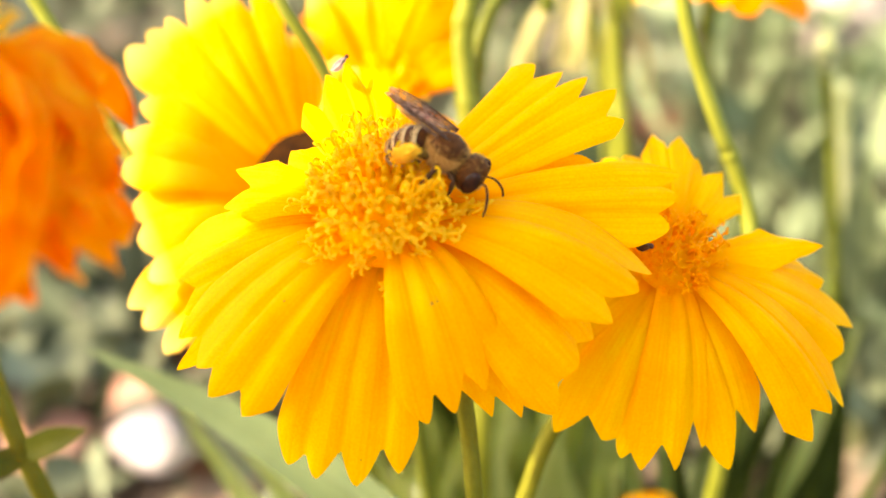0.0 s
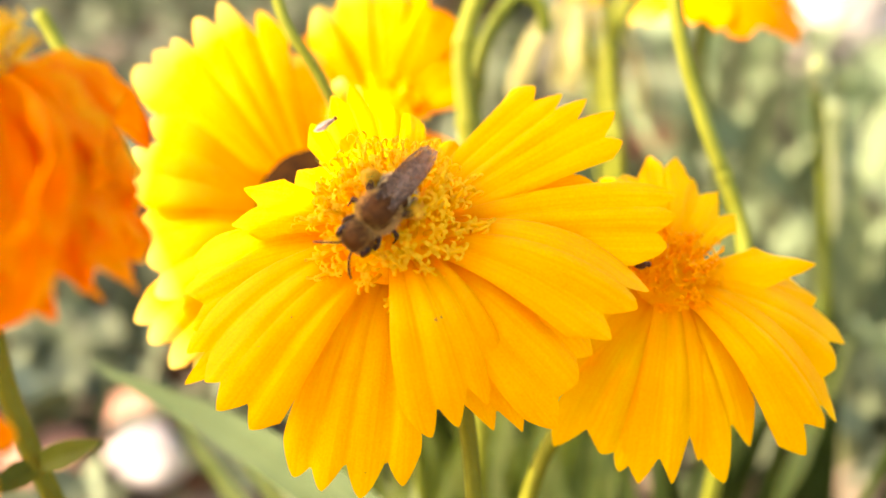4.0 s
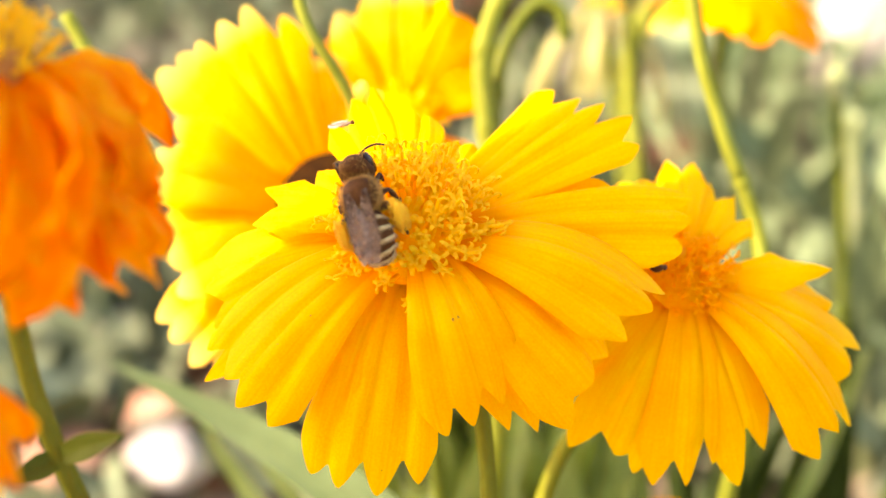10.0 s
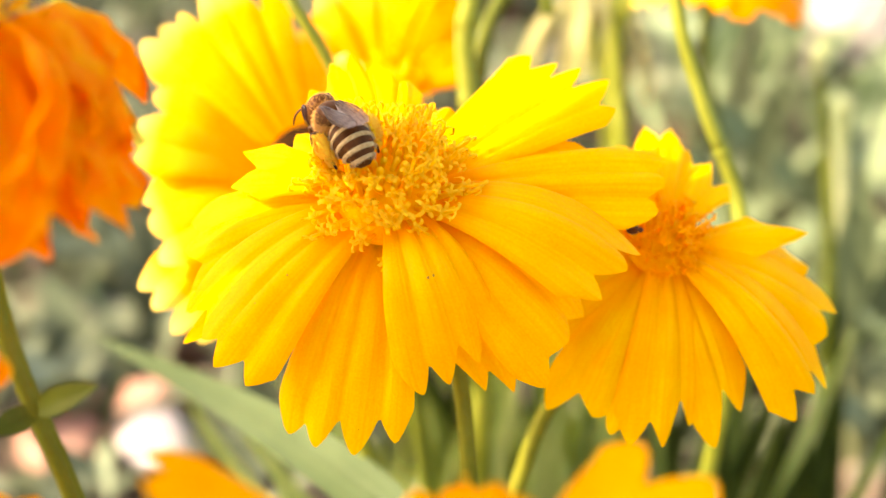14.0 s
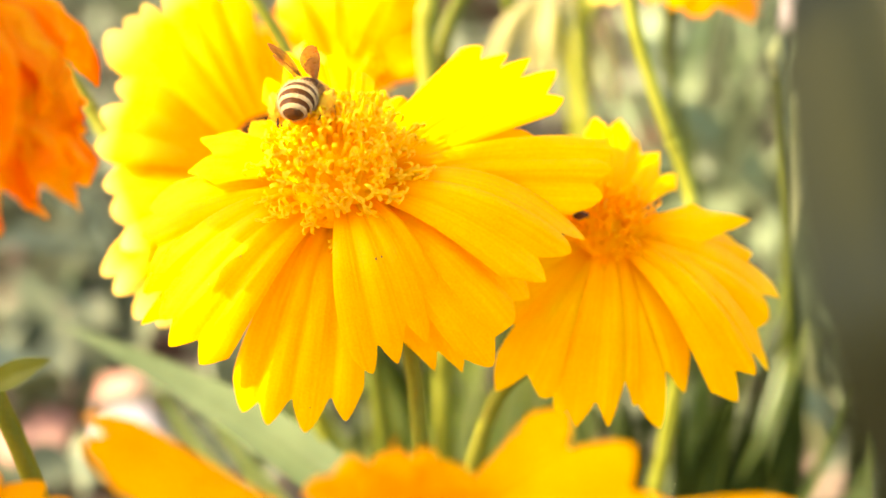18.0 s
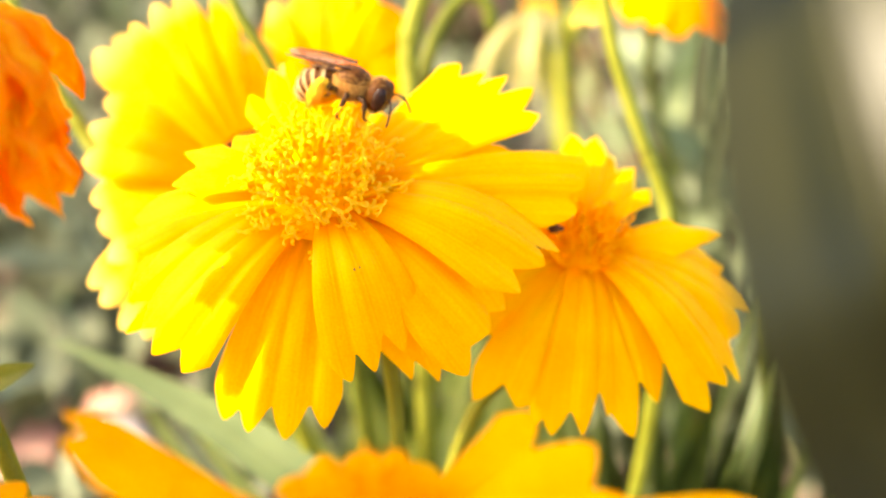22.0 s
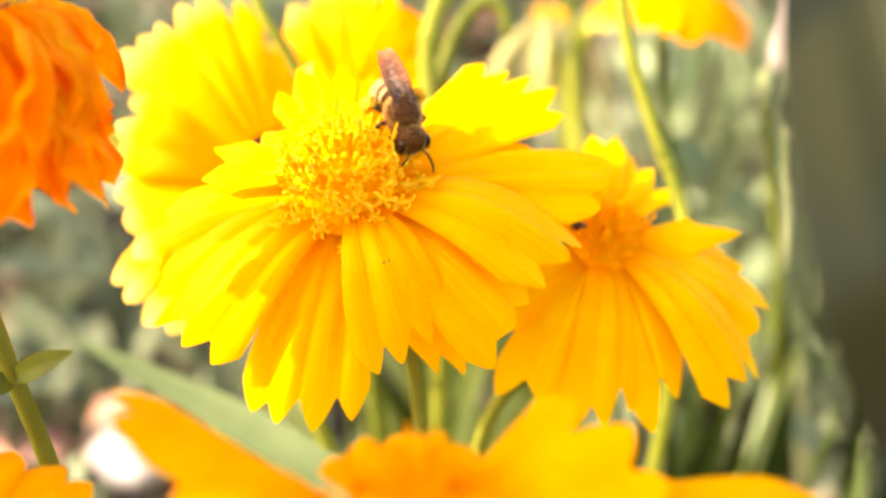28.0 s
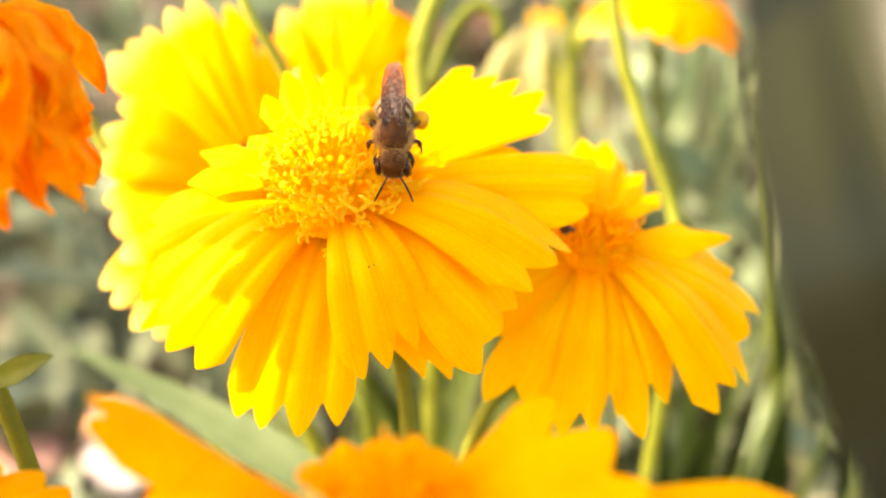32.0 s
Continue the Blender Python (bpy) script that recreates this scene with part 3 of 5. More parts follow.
ray_petal(main, -68, 17.6, 10.2, -6.0, (0.16, 0.40, 0.70, 0.90), (0.97, 1.0, 0.94, 0.93), 2.2, bump=2.8, curl=-3.0, notch=0.09, pleat=1.0, round_off=0.06)
ray_petal(main, -102, 21.2, 12.4, -8.5, (0.13, 0.35, 0.64, 0.92), (0.95, 1.0, 0.99, 0.90), -0.9, curl=-1.5, notch=0.10, pleat=1.1, flare=0.4, round_off=0.04)
ray_petal(main, -140, 21.0, 12.6, -6.0, (0.10, 0.42, 0.63, 0.88), (0.93, 0.96, 1.0, 0.93), 1.1, bump=1.6, curl=-2.4, pleat=0.6, notch=0.08, flare=0.5, sharp=0.5, round_off=0.04)
ray_petal(main, -153, 21.6, 5.0, -7.2, (0.3, 0.7), (0.92, 1.0), -1.0, notch=0.09, sharp=0.7)
ray_petal(main, -168, 19.2, 9.6, -4.0, (0.16, 0.47, 0.86), (0.93, 1.0, 0.98), 0.1, notch=0.08, sharp=0.6, pleat=0.55, flare=0.4)
ray_petal(main, 168, 14.4, 6.8, -0.7, (0.22, 0.8), (1.0, 0.99), 1.0, notch=0.24, sharp=0.8, flare=0.8)
ray_petal(main, 147, 10.8, 4.6, 0.4, (0.4,), (1.0,), 0.4, notch=0.16, sharp=0.7, flare=0.3)
ray_petal(main, -174, 15.0, 4.6, -2.6, (0.35, 0.65), (1.0, 0.94), -0.2, notch=0.1)
disc(main, 5.1, 4.3, 92, seed=1, size=1.45, open_from=0.35, lean=0.8)
petals_of_main = [c for c in main.children if c.name.startswith("petal")]
by_turn = {round(math.degrees(c.matrix_basis.to_euler().z)): c for c in petals_of_main}
for turn, row, col, size in ((-68, 15, 22, 0.17), (-68, 15, 25, 0.14), (-140, 20, 28, 0.08), (-140, 14, 30, 0.10), (-102, 26, 31, 0.08)):
    bm = bmesh.new()
    bmesh.ops.create_icosphere(bm, subdivisions=1, radius=size * 0.001)
    for v in bm.verts:
        v.co.z *= 0.4
        v.co.y *= 0.7
    part("speck", bm, M_SPECK, by_turn[turn], "tiny brown speck", Matrix.Translation(by_turn[turn].data.vertices[row * 49 + col].co))
sepals(main, 9.5)
tube("stem", [(-0.0019, 0.0980, 0.1217), (0.0008, 0.0981, 0.1134), (0.0020, 0.0973, 0.1077), (0.0029, 0.0941, 0.0996), (0.0038, 0.0915, 0.0712), (0.0057, 0.0868, -0.0040)], [0.0013, 0.0009, 0.0008, 0.0009, 0.0011], M_STEM_OLIVE, main, n=40)

# ---- second flower, beside it ----
second = flower((0.0211, 0.1030, 0.1204), (0.1000, -0.5247, 0.8454), [], "golden yellow flower with a small orange disc and drooping petals")
for row in (
    (110, 12.6, 6.0, 0.0, (0.3, 0.7), (0.97, 1.0), -0.3, dict(notch=0.1)),
    (87, 14.0, 5.4, 0.6, (0.26, 0.74), (0.98, 1.0), 0.3, dict(notch=0.17, sharp=0.85, flare=0.8)),
    (60, 12.4, 7.6, 0.2, (0.14, 0.48, 0.84), (0.80, 0.93, 1.0), -0.2, dict(notch=0.13, sharp=0.85, flare=0.7)),
    (7, 14.2, 4.4, 1.0, (0.42,), (1.0,), 1.0, dict(twist=8, notch=0.40, curl=-0.5, sharp=0.75, bump=0.3, pleat=0.4)),
    (-150, 13.0, 8.0, -4.0, None, None, -0.4, {}),
    (-3, 15.2, 5.4, -1.6, (0.6,), (1.0,), -0.2, dict(notch=0.12, pleat=0.7, curl=-0.8, sharp=0.4)),
    (-21, 18.6, 9.6, -3.8, (0.16, 0.42, 0.82), (0.965, 0.96, 1.0), 0.5, dict(notch=0.075, pleat=1.0, curl=-1.4, bump=1.6, sharp=0.5, flare=0.5, round_off=0.03)),
    (-43, 20.2, 8.2, -5.2, (0.2, 0.48, 0.82), (0.99, 0.97, 1.0), 1.5, dict(notch=0.08, pleat=1.0, curl=-2.2, bump=2.2, sharp=0.6, flare=0.4, round_off=0.05)),
    (-66, 18.2, 7.4, -7.6, (0.28, 0.74), (1.0, 0.88), 0.1, dict(notch=0.13, pleat=0.9, curl=-1.0, sharp=0.5)),
    (-89, 18.0, 8.8, -8.0, (0.2, 0.53, 0.84), (0.975, 1.0, 0.86), 0.8, dict(notch=0.10, pleat=1.0, curl=-2.0, flare=0.4, sharp=0.5)),
    (-115, 17.0, 9.2, -7.0, (0.14, 0.6, 0.86), (1.0, 0.96, 0.98), -0.3, dict(notch=0.09, pleat=1.1, curl=-1.0, flare=0.4)),
):
    ray_petal(second, *row[:7], inner=2.6, **row[7])
disc(second, 3.5, 2.4, 52, material=M_FLORET_DEEP, seed=2, size=0.92, open_from=0.3, lean=0.45, kinds=ORANGE)
sepals(second, 7.5, seed=13)
tube("stem", [(0.0205, 0.1042, 0.1143), (0.0154, 0.1050, 0.1050), (0.0115, 0.1056, 0.0998), (0.0085, 0.1036, 0.0918), (0.0060, 0.1015, 0.0686), (0.0054, 0.0993, -0.0040)], [0.0013, 0.0009, 0.0009, 0.001, 0.0011], M_STEM_OLIVE, second, n=40)

# ---- flower behind, in full sun ----
rear = flower((-0.0138, 0.1216, 0.1192), (-0.0503, -0.6602, 0.7494), [], "bright yellow sunlit flower with broad toothed petals")
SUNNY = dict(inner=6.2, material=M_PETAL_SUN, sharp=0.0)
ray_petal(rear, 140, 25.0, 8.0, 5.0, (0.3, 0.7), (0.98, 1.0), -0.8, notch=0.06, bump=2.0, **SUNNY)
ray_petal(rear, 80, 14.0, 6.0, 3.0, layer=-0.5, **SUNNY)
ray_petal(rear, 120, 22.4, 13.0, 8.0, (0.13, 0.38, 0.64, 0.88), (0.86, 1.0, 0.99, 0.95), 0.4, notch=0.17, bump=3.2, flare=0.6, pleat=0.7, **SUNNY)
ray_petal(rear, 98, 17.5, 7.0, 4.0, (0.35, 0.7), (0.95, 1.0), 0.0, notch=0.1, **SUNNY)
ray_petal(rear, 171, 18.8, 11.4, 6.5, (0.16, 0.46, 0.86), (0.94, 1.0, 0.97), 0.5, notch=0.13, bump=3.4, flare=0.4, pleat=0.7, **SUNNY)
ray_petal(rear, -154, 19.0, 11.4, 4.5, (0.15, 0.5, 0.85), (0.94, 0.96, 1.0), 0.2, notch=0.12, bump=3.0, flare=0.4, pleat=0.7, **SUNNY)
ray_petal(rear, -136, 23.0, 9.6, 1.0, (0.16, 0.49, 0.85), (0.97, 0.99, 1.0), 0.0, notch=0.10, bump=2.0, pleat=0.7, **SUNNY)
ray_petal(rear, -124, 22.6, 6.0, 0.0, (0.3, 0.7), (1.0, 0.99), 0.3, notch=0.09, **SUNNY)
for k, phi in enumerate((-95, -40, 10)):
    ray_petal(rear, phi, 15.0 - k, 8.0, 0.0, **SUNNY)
# darkened disc stands in for the shadowy gap between the petals
disc(rear, 6.4, 2.8, 60, material=M_SHADED_DISC, seed=3, florets=False)
sepals(rear, 8.0, seed=23)
tube("stem", [(-0.0142, 0.1236, 0.1178), (-0.0065, 0.1290, 0.1000), (-0.0020, 0.1290, 0.0721), (0.0010, 0.1300, -0.0040)], [0.0013, 0.0009, 0.001, 0.0011], M_STEM, rear, n=30)

# ---- upper flower, further back ----
upper = flower((-0.0072, 0.1407, 0.1212), (-0.05, -0.70, 0.71), [], "yellow flower with upright folded petals behind the others")
CUP = dict(inner=2.6, sharp=0.0, pleat=0.9, bump=1.6)
ray_petal(upper, 137, 13.3, 5.5, 4.0, (0.4, 0.7), (1.0, 0.95), -0.2, material=M_PETAL_ORANGE_SHADE, notch=0.06, **CUP)
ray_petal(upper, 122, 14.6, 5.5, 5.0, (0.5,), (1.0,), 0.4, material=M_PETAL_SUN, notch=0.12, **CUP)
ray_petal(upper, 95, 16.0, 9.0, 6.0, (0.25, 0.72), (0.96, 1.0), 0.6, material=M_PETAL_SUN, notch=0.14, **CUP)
# right-hand petals: their shade, away from the sun, is put into the orange
ray_petal(upper, 64, 15.6, 9.5, 4.0, (0.3, 0.72), (0.90, 1.0), 1.2, material=M_PETAL_ORANGE_SHADE, notch=0.05, curl=-1.6, **CUP)
ray_petal(upper, 34, 11.5, 9.5, 2.0, (0.3, 0.7), (0.92, 1.0), 0.4, material=M_PETAL_ORANGE_SHADE, notch=0.05, curl=-1.2, **CUP)
for k, phi in enumerate((180, -135, -90, -45)):
    ray_petal(upper, phi, 11.0, 8.0, 0.0, inner=2.6, material=M_PETAL_ORANGE_SHADE)
disc(upper, 4.0, 2.6, 40, seed=4)
tube("stem", [(-0.0070, 0.1425, 0.1190), (-0.0065, 0.1573, 0.0953), (-0.0063, 0.1640, -0.0040)], [0.0012, 0.0009, 0.0011], M_STEM, upper, n=24)

# ---- flower at the top ----
top_flower = flower((0.0364, 0.1650, 0.1322), (0.0000, 0.1960, 0.9806), [
    (-10, 12.5, 8.0, -5.0, 0), (40, 12.5, 8.0, -2.5, 0), (90, 12.5, 8.0, -2.5, 0), (140, 12.5, 8.0, -2.5, 0),
], "orange-yellow flower nodding on a tall stem", inner=2.4, seed=5, material=M_PETAL_ORANGE_SHADE)
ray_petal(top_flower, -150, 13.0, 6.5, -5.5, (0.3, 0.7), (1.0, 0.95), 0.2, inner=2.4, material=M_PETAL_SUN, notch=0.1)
ray_petal(top_flower, -108, 11.0, 7.5, -5.0, (0.3, 0.7), (0.96, 1.0), 0.0, inner=2.4, material=M_PETAL_ORANGE_SHADE, notch=0.08)
ray_petal(top_flower, -68, 11.0, 9.0, -6.0, (0.3, 0.7), (1.0, 0.97), 0.3, inner=2.4, material=M_PETAL_ORANGE_SHADE, notch=0.04, curl=-1.5)
ray_petal(top_flower, -34, 12.5, 9.0, -7.0, (0.3, 0.7), (1.0, 0.97), 0.5, inner=2.4, material=M_PETAL_ORANGE_SHADE, notch=0.04, curl=-1.5)
disc(top_flower, 3.6, 2.6, 40, seed=5)
tube("stem", [(0.0364, 0.1668, 0.1310), (0.0415, 0.1900, 0.1080), (0.0494, 0.2007, 0.0849), (0.0655, 0.2182, -0.0040)], [0.001, 0.0009, 0.0011], M_STEM, top_flower, n=30)

# ---- near flower, in front ----
near = flower((0.0022, 0.0505, 0.1232), (0.0000, -0.2720, 0.9623), [
    (115, 8.0, 7.0, 1.0, 0), (75, 8.0, 7.0, 1.0, 0), (-160, 20.0, 9.0, 1.0, 0), (-40, 18.0, 9.0, -3.0, 0),
    (-75, 16.0, 9.0, -4.0, 0), (-105, 16.0, 9.0, -4.0, 0), (-140, 18.0, 9.0, -3.0, 0),
], "deep golden flower with spread petals, close and blurred", inner=3.2, seed=6, material=M_PETAL_DEEP)
CLOSE = dict(inner=3.2, material=M_PETAL_DEEP, sharp=0.2)
ray_petal(near, 172, 19.4, 6.5, 7.4, (0.35, 0.7), (1.0, 0.95), 0.6, notch=0.08, twist=15, **CLOSE)
ray_petal(near, -172, 14.5, 9.5, 3.0, (0.3, 0.7), (1.0, 0.98), 1.0, notch=0.05, bump=2.6, **CLOSE)
ray_petal(near, 20, 15.8, 12.5, 4.6, (0.12, 0.5, 0.88), (1.0, 0.97, 0.80), 0.6, notch=0.10, flare=0.5, **CLOSE)
ray_petal(near, 0, 26.2, 7.6, 3.4, (0.3, 0.7), (1.0, 0.98), 0.2, notch=0.05, **CLOSE)
disc(near, 4.2, 3.2, 60, seed=6, kinds=ORANGE, material=M_FLORET_DEEP)
sepals(near, 8.0, seed=33)
tube("stem", [(0.0022, 0.0510, 0.1222), (0.0031, 0.0540, 0.1062), (0.0059, 0.0544, -0.0040)], [0.0013, 0.001, 0.0011], M_STEM, near, n=24)

corner = flower((-0.0285, 0.0538, 0.1163), (0.1005, -0.2909, 0.9515), [(k * 45 + 10, 12.0, 8.0, -1.0, 0) for k in range(8)], "deep golden flower, half seen, close and blurred", inner=3.0, seed=11, material=M_PETAL_DEEP)
disc(corner, 4.0, 2.6, 40, seed=11)
tube("stem", [(-0.0296, 0.0563, 0.1144), (-0.0317, 0.0567, 0.0995), (-0.0357, 0.0540, -0.0040)], [0.0013, 0.001, 0.0011], M_STEM, corner, n=24)

# ---- unseen leaves added towards the sun, only to cast shade on the main flower ----
def broad_leaf_mesh(width, height):
    """A broad blade in millimetres: rounded, with a shallow scalloped edge; its near edge runs along y at x = 0."""
    nu, nv = 40, 40
    verts, uvs = [], []
    for i in range(nu):
        for j in range(nv):
            a, b = -1 + 2 * i / (nu - 1), -1 + 2 * j / (nv - 1)
            g = (abs(a) ** 5 + abs(b) ** 5) ** 0.2 or 1
            m = max(abs(a), abs(b))
            x, y = a / g * m, b / g * m
            edge = 1 + 0.018 * math.sin(9 * math.atan2(y, x)) * m ** 4
            x, y = x * edge, y * edge
            z = 2.5 * noise.noise(Vector((x * 1.5, y * 1.5, 2))) - 2.0 * abs(y) ** 0.5 * 0.5
            verts.append(((x + 1) * width / 2 * 0.001, y * height / 2 * 0.001, z * 0.001))
            uvs.append(((y + 1) / 2, (x + 1) / 2))
    return mesh_of("blade", verts, grid_faces(nu, nv), M_LEAF_BROAD, uvs)


shade = tagged(new("shade_leaf"), "unseen broad leaf on a tall stalk, added to shade the main flower", "leaf")
shade.matrix_basis = frame_at((-0.0953, 0.0833, 0.2049), tuple(SUN), (0.1898, -0.9818, 0.0000))
put("blade", broad_leaf_mesh(66, 84), shade)
# narrow side blade, added to throw a band of shade on the left petals
leaflet = put("leaflet", mesh_of("leaflet", *blade_data([(0.003, -0.002, 0), (-0.004, -0.007, 0), (-0.008, -0.012, 0), (-0.0112, -0.019, 0)], 0.0054, (0, 0, 1))[:2], M_LEAF_BROAD), shade)
tube("midrib", [(-0.0921, 0.0788, 0.2030), (-0.0867, 0.0513, 0.2030), (-0.0805, 0.0189, 0.2030)], [0.0009, 0.0012, 0.0016], M_STEM, shade, n=16)
tube("stalk", [(-0.0805, 0.0189, 0.2030), (-0.0805, 0.0067, 0.1549), (-0.0805, -0.0133, -0.0040)], [0.0016, 0.0018, 0.002], M_STEM, shade, n=24)

# second added leaf out of view, shades the upper right petal early on
young = tagged(new("shade_leaf"), "smaller unseen leaf on a slim stalk, added to shade one petal", "leaf")
young.matrix_basis = frame_at((-0.0718, 0.0935, 0.2035), tuple(SUN), (0.1898, -0.9818, 0.0000))
put("blade", broad_leaf_mesh(18, 30), young)
tube("midrib", [(-0.0667, 0.0939, 0.2057), (-0.0633, 0.0767, 0.2057)], [0.0006, 0.0009], M_STEM, young, n=12)
tube("stalk", [(-0.0633, 0.0767, 0.2057), (-0.0651, 0.0555, 0.2028), (-0.0651, 0.0355, -0.0040)], [0.0009, 0.001, 0.0014], M_STEM, young, n=24)

# ---- withered orange flower ----
wilted = tagged(new("withered_flower"), "withered orange flower with limp hanging petals", "flower", "withered flowers")
wilted.matrix_basis = frame_at((-0.0327, 0.0790, 0.1491), (0.1506, 0.0696, 0.9861))
for k, (phi, reach, width, e0, e1, twist, hang, roll) in enumerate([
    (14, 13.5, 8.0, 38, -112, -10, 1.25, 50), (-10, 14.6, 7.5, 24, -112, 10, 1.35, 60), (-20, 15.5, 9.5, 14, -92, 0, 0.95, 40), (-26, 18.0, 9.5, 4, -86, -22, 0.8, -40), (-40, 20.0, 10.0, 0, -84, 16, 0.75, 45),
    (-54, 21.0, 10.5, -6, -84, -14, 0.7, -36), (-72, 20.0, 10.5, -8, -86, 16, 0.65, 48), (-92, 18, 10.5, -8, -88, -10, 0.6, -36), (-112, 15.5, 10, -4, -88, 0, 0.6, 40), (-134, 15, 9, 0, -88, 0, 0.6, 40),
    (-34, 17.5, 10, -10, -88, 10, 0.7, 30), (-62, 18.5, 10, -16, -88, -10, 0.7, 30), (-98, 17, 9, -20, -88, 10, 0.7, 30),
]):
    me = petal_mesh(reach, width, 2.4, 0, 0.5, 3, 300 + k, wrinkle=0.32 + 0.1 * (k % 3), pleat=0.8, notch=0.16, crumple=1.5, material=M_WILT, e=(e0, e1), hang=hang, roll=roll, bend=-2.5 if k % 2 else 1.5)
    put("petal", me, wilted, pose(0, 0, -0.0008 + 0.0004 * (k % 4), 0, 0, phi) @ pose(0, 0, 0, twist, 0, 0))
for k, phi in enumerate((60, 110, 160)):
    me = petal_mesh(13, 8.6, 2.4, 0, 0.5, 3, 320 + k, wrinkle=0.5, pleat=0.9, notch=0.3, material=M_WILT, e=(5, -90), hang=0.55)
    put("petal", me, wilted, pose(0, 0, -0.0008, 0, 0, phi))
disc(wilted, 3.4, 3.0, 60, material=M_WILT_DISC, seed=7, size=0.9)
tube("stem", [(-0.0328, 0.0792, 0.1472), (-0.0341, 0.0809, 0.1395), (-0.0340, 0.0799, 0.1345), (-0.0336, 0.0783, 0.1282), (-0.0328, 0.0772, 0.1242), (-0.0314, 0.0759, 0.1202), (-0.0290, 0.0739, 0.1148), (-0.0246, 0.0717, 0.0951), (-0.0218, 0.0729, -0.0040)], [0.0010, 0.0008, 0.0008, 0.0008, 0.0008, 0.0008, 0.0008, 0.0009, 0.0010], M_STEM_OLIVE, wilted, n=60)
blade("stem_leaf", [(-0.0308, 0.0752, 0.1191), (-0.0278, 0.0739, 0.1212), (-0.0247, 0.0724, 0.1233)], 0.0021, (0, -0.8, 0.6), M_STEM, wilted, blunt=0.8)
blade("stem_leaf", [(-0.0308, 0.0752, 0.1191), (-0.0320, 0.0736, 0.1191), (-0.0335, 0.0717, 0.1192)], 0.0021, (0, -0.8, 0.6), M_STEM, wilted, blunt=0.8)

withered_low = tagged(new("withered_flower"), "withered orange flower with curled petals, low down", "flower", "withered flowers")
withered_low.matrix_basis = frame_at((-0.0370, 0.0640, 0.1306), (-0.3015, 0.1584, 0.9402))
for k, (phi, reach, width, e0, e1) in enumerate([(-70, 11, 6, 10, -95), (-40, 12, 6, 20, -100), (-10, 10, 6, 30, -100), (40, 9, 6, 20, -90), (100, 9, 6, 10, -90), (160, 10, 6, 10, -90), (-120, 11, 6, 0, -90)]):
    me = petal_mesh(reach, width, 2.0, 0, 0.4, 4, 340 + k, wrinkle=0.3, pleat=0.5, material=M_WILT, e=(e0, e1))
    put("petal", me, withered_low, pose(0, 0, -0.0008, 0, 0, phi))
disc(withered_low, 2.6, 2.4, 40, material=M_WILT_DISC, seed=17, size=0.8)
tube("stem", [(-0.0375, 0.0642, 0.1288), (-0.0408, 0.0653, 0.1155), (-0.0480, 0.0608, -0.0040)], [0.0011, 0.0009, 0.001], M_STEM, withered_low, n=24)

# ---- stems and leaves ----
def stem_thing(pts, radii, material, label, n=30):
    """A stem in lengths between slightly swollen joints."""
    root = tagged(new("plant_stem"), label, "stem", "flower stems")
    root.location = pts[-1]
    line = curve_points(pts, 3 * n)
    cuts = [0, int(1.2 * n), int(2.1 * n), 3 * n - 1]
    for k in range(3):
        seg = [line[cuts[k] + (cuts[k + 1] - cuts[k]) * i // 7] for i in range(8)]
        r = [radii[min(len(radii) - 1, int((cuts[k] + (cuts[k + 1] - cuts[k]) * f) / (3 * n) * len(radii)))] for f in (0, 0.5, 1)]
        tube("internode", seg, r, material, root, n=20, seed=k)
        if k:
            d = (line[cuts[k] + 1] - line[cuts[k] - 1]).normalized() * r[0]
            tube("node", [line[cuts[k]] - d * 1.2, line[cuts[k]], line[cuts[k]] + d * 1.2], [r[0] * 0.9, r[0] * 1.18, r[0] * 0.9], material, root, n=7)
    return root


def leaf_thing(pts, width, normal, material, label, **kw):
    """A leaf of two parts: the folded blade and the raised midrib."""
    root = tagged(new("leaf"), label, "leaf")
    root.location = pts[0]
    blade("blade", pts, width, normal, material, root, **kw)
    lift = Vector(normal).normalized() * width * 0.012
    tube("midrib", [Vector(v) + lift for v in pts], [width * 0.035, width * 0.03, width * 0.008], material, root, n=40, sides=8)
    return root


stem_thing([(0.0246, 0.1350, 0.1423), (0.0260, 0.1315, 0.1335), (0.0293, 0.1288, 0.1243), (0.0336, 0.1254, 0.1136), (0.0331, 0.1180, 0.1065), (0.0329, 0.1185, 0.0943), (0.0250, 0.1400, -0.0040)], [0.0008, 0.0009, 0.0009, 0.001], M_STEM_PALE, "slender yellow-green stem rising past the flowers")
stem_thing([(-0.0176, 0.1249, 0.1426), (-0.0162, 0.1228, 0.1386), (-0.0135, 0.1217, 0.1344), (-0.0114, 0.1215, 0.1297), (-0.0124, 0.1228, 0.1257), (-0.0130, 0.1262, 0.1188), (-0.0040, 0.1400, 0.0800), (0.0020, 0.1496, -0.0040)], [0.0006, 0.0006, 0.0008, 0.001], M_STEM_PALE, "thin green stem between two yellow flowers")
stem_thing([(0.0064, 0.1455, 0.1379), (0.0043, 0.1444, 0.1356), (0.0028, 0.1428, 0.1320), (0.0022, 0.1410, 0.1281), (0.0026, 0.1389, 0.1236), (0.0034, 0.1353, 0.1159), (0.0040, 0.1500, -0.0040)], [0.0012, 0.0013, 0.0012, 0.0012], M_STEM_PALE, "pale green stem with a bent neck")
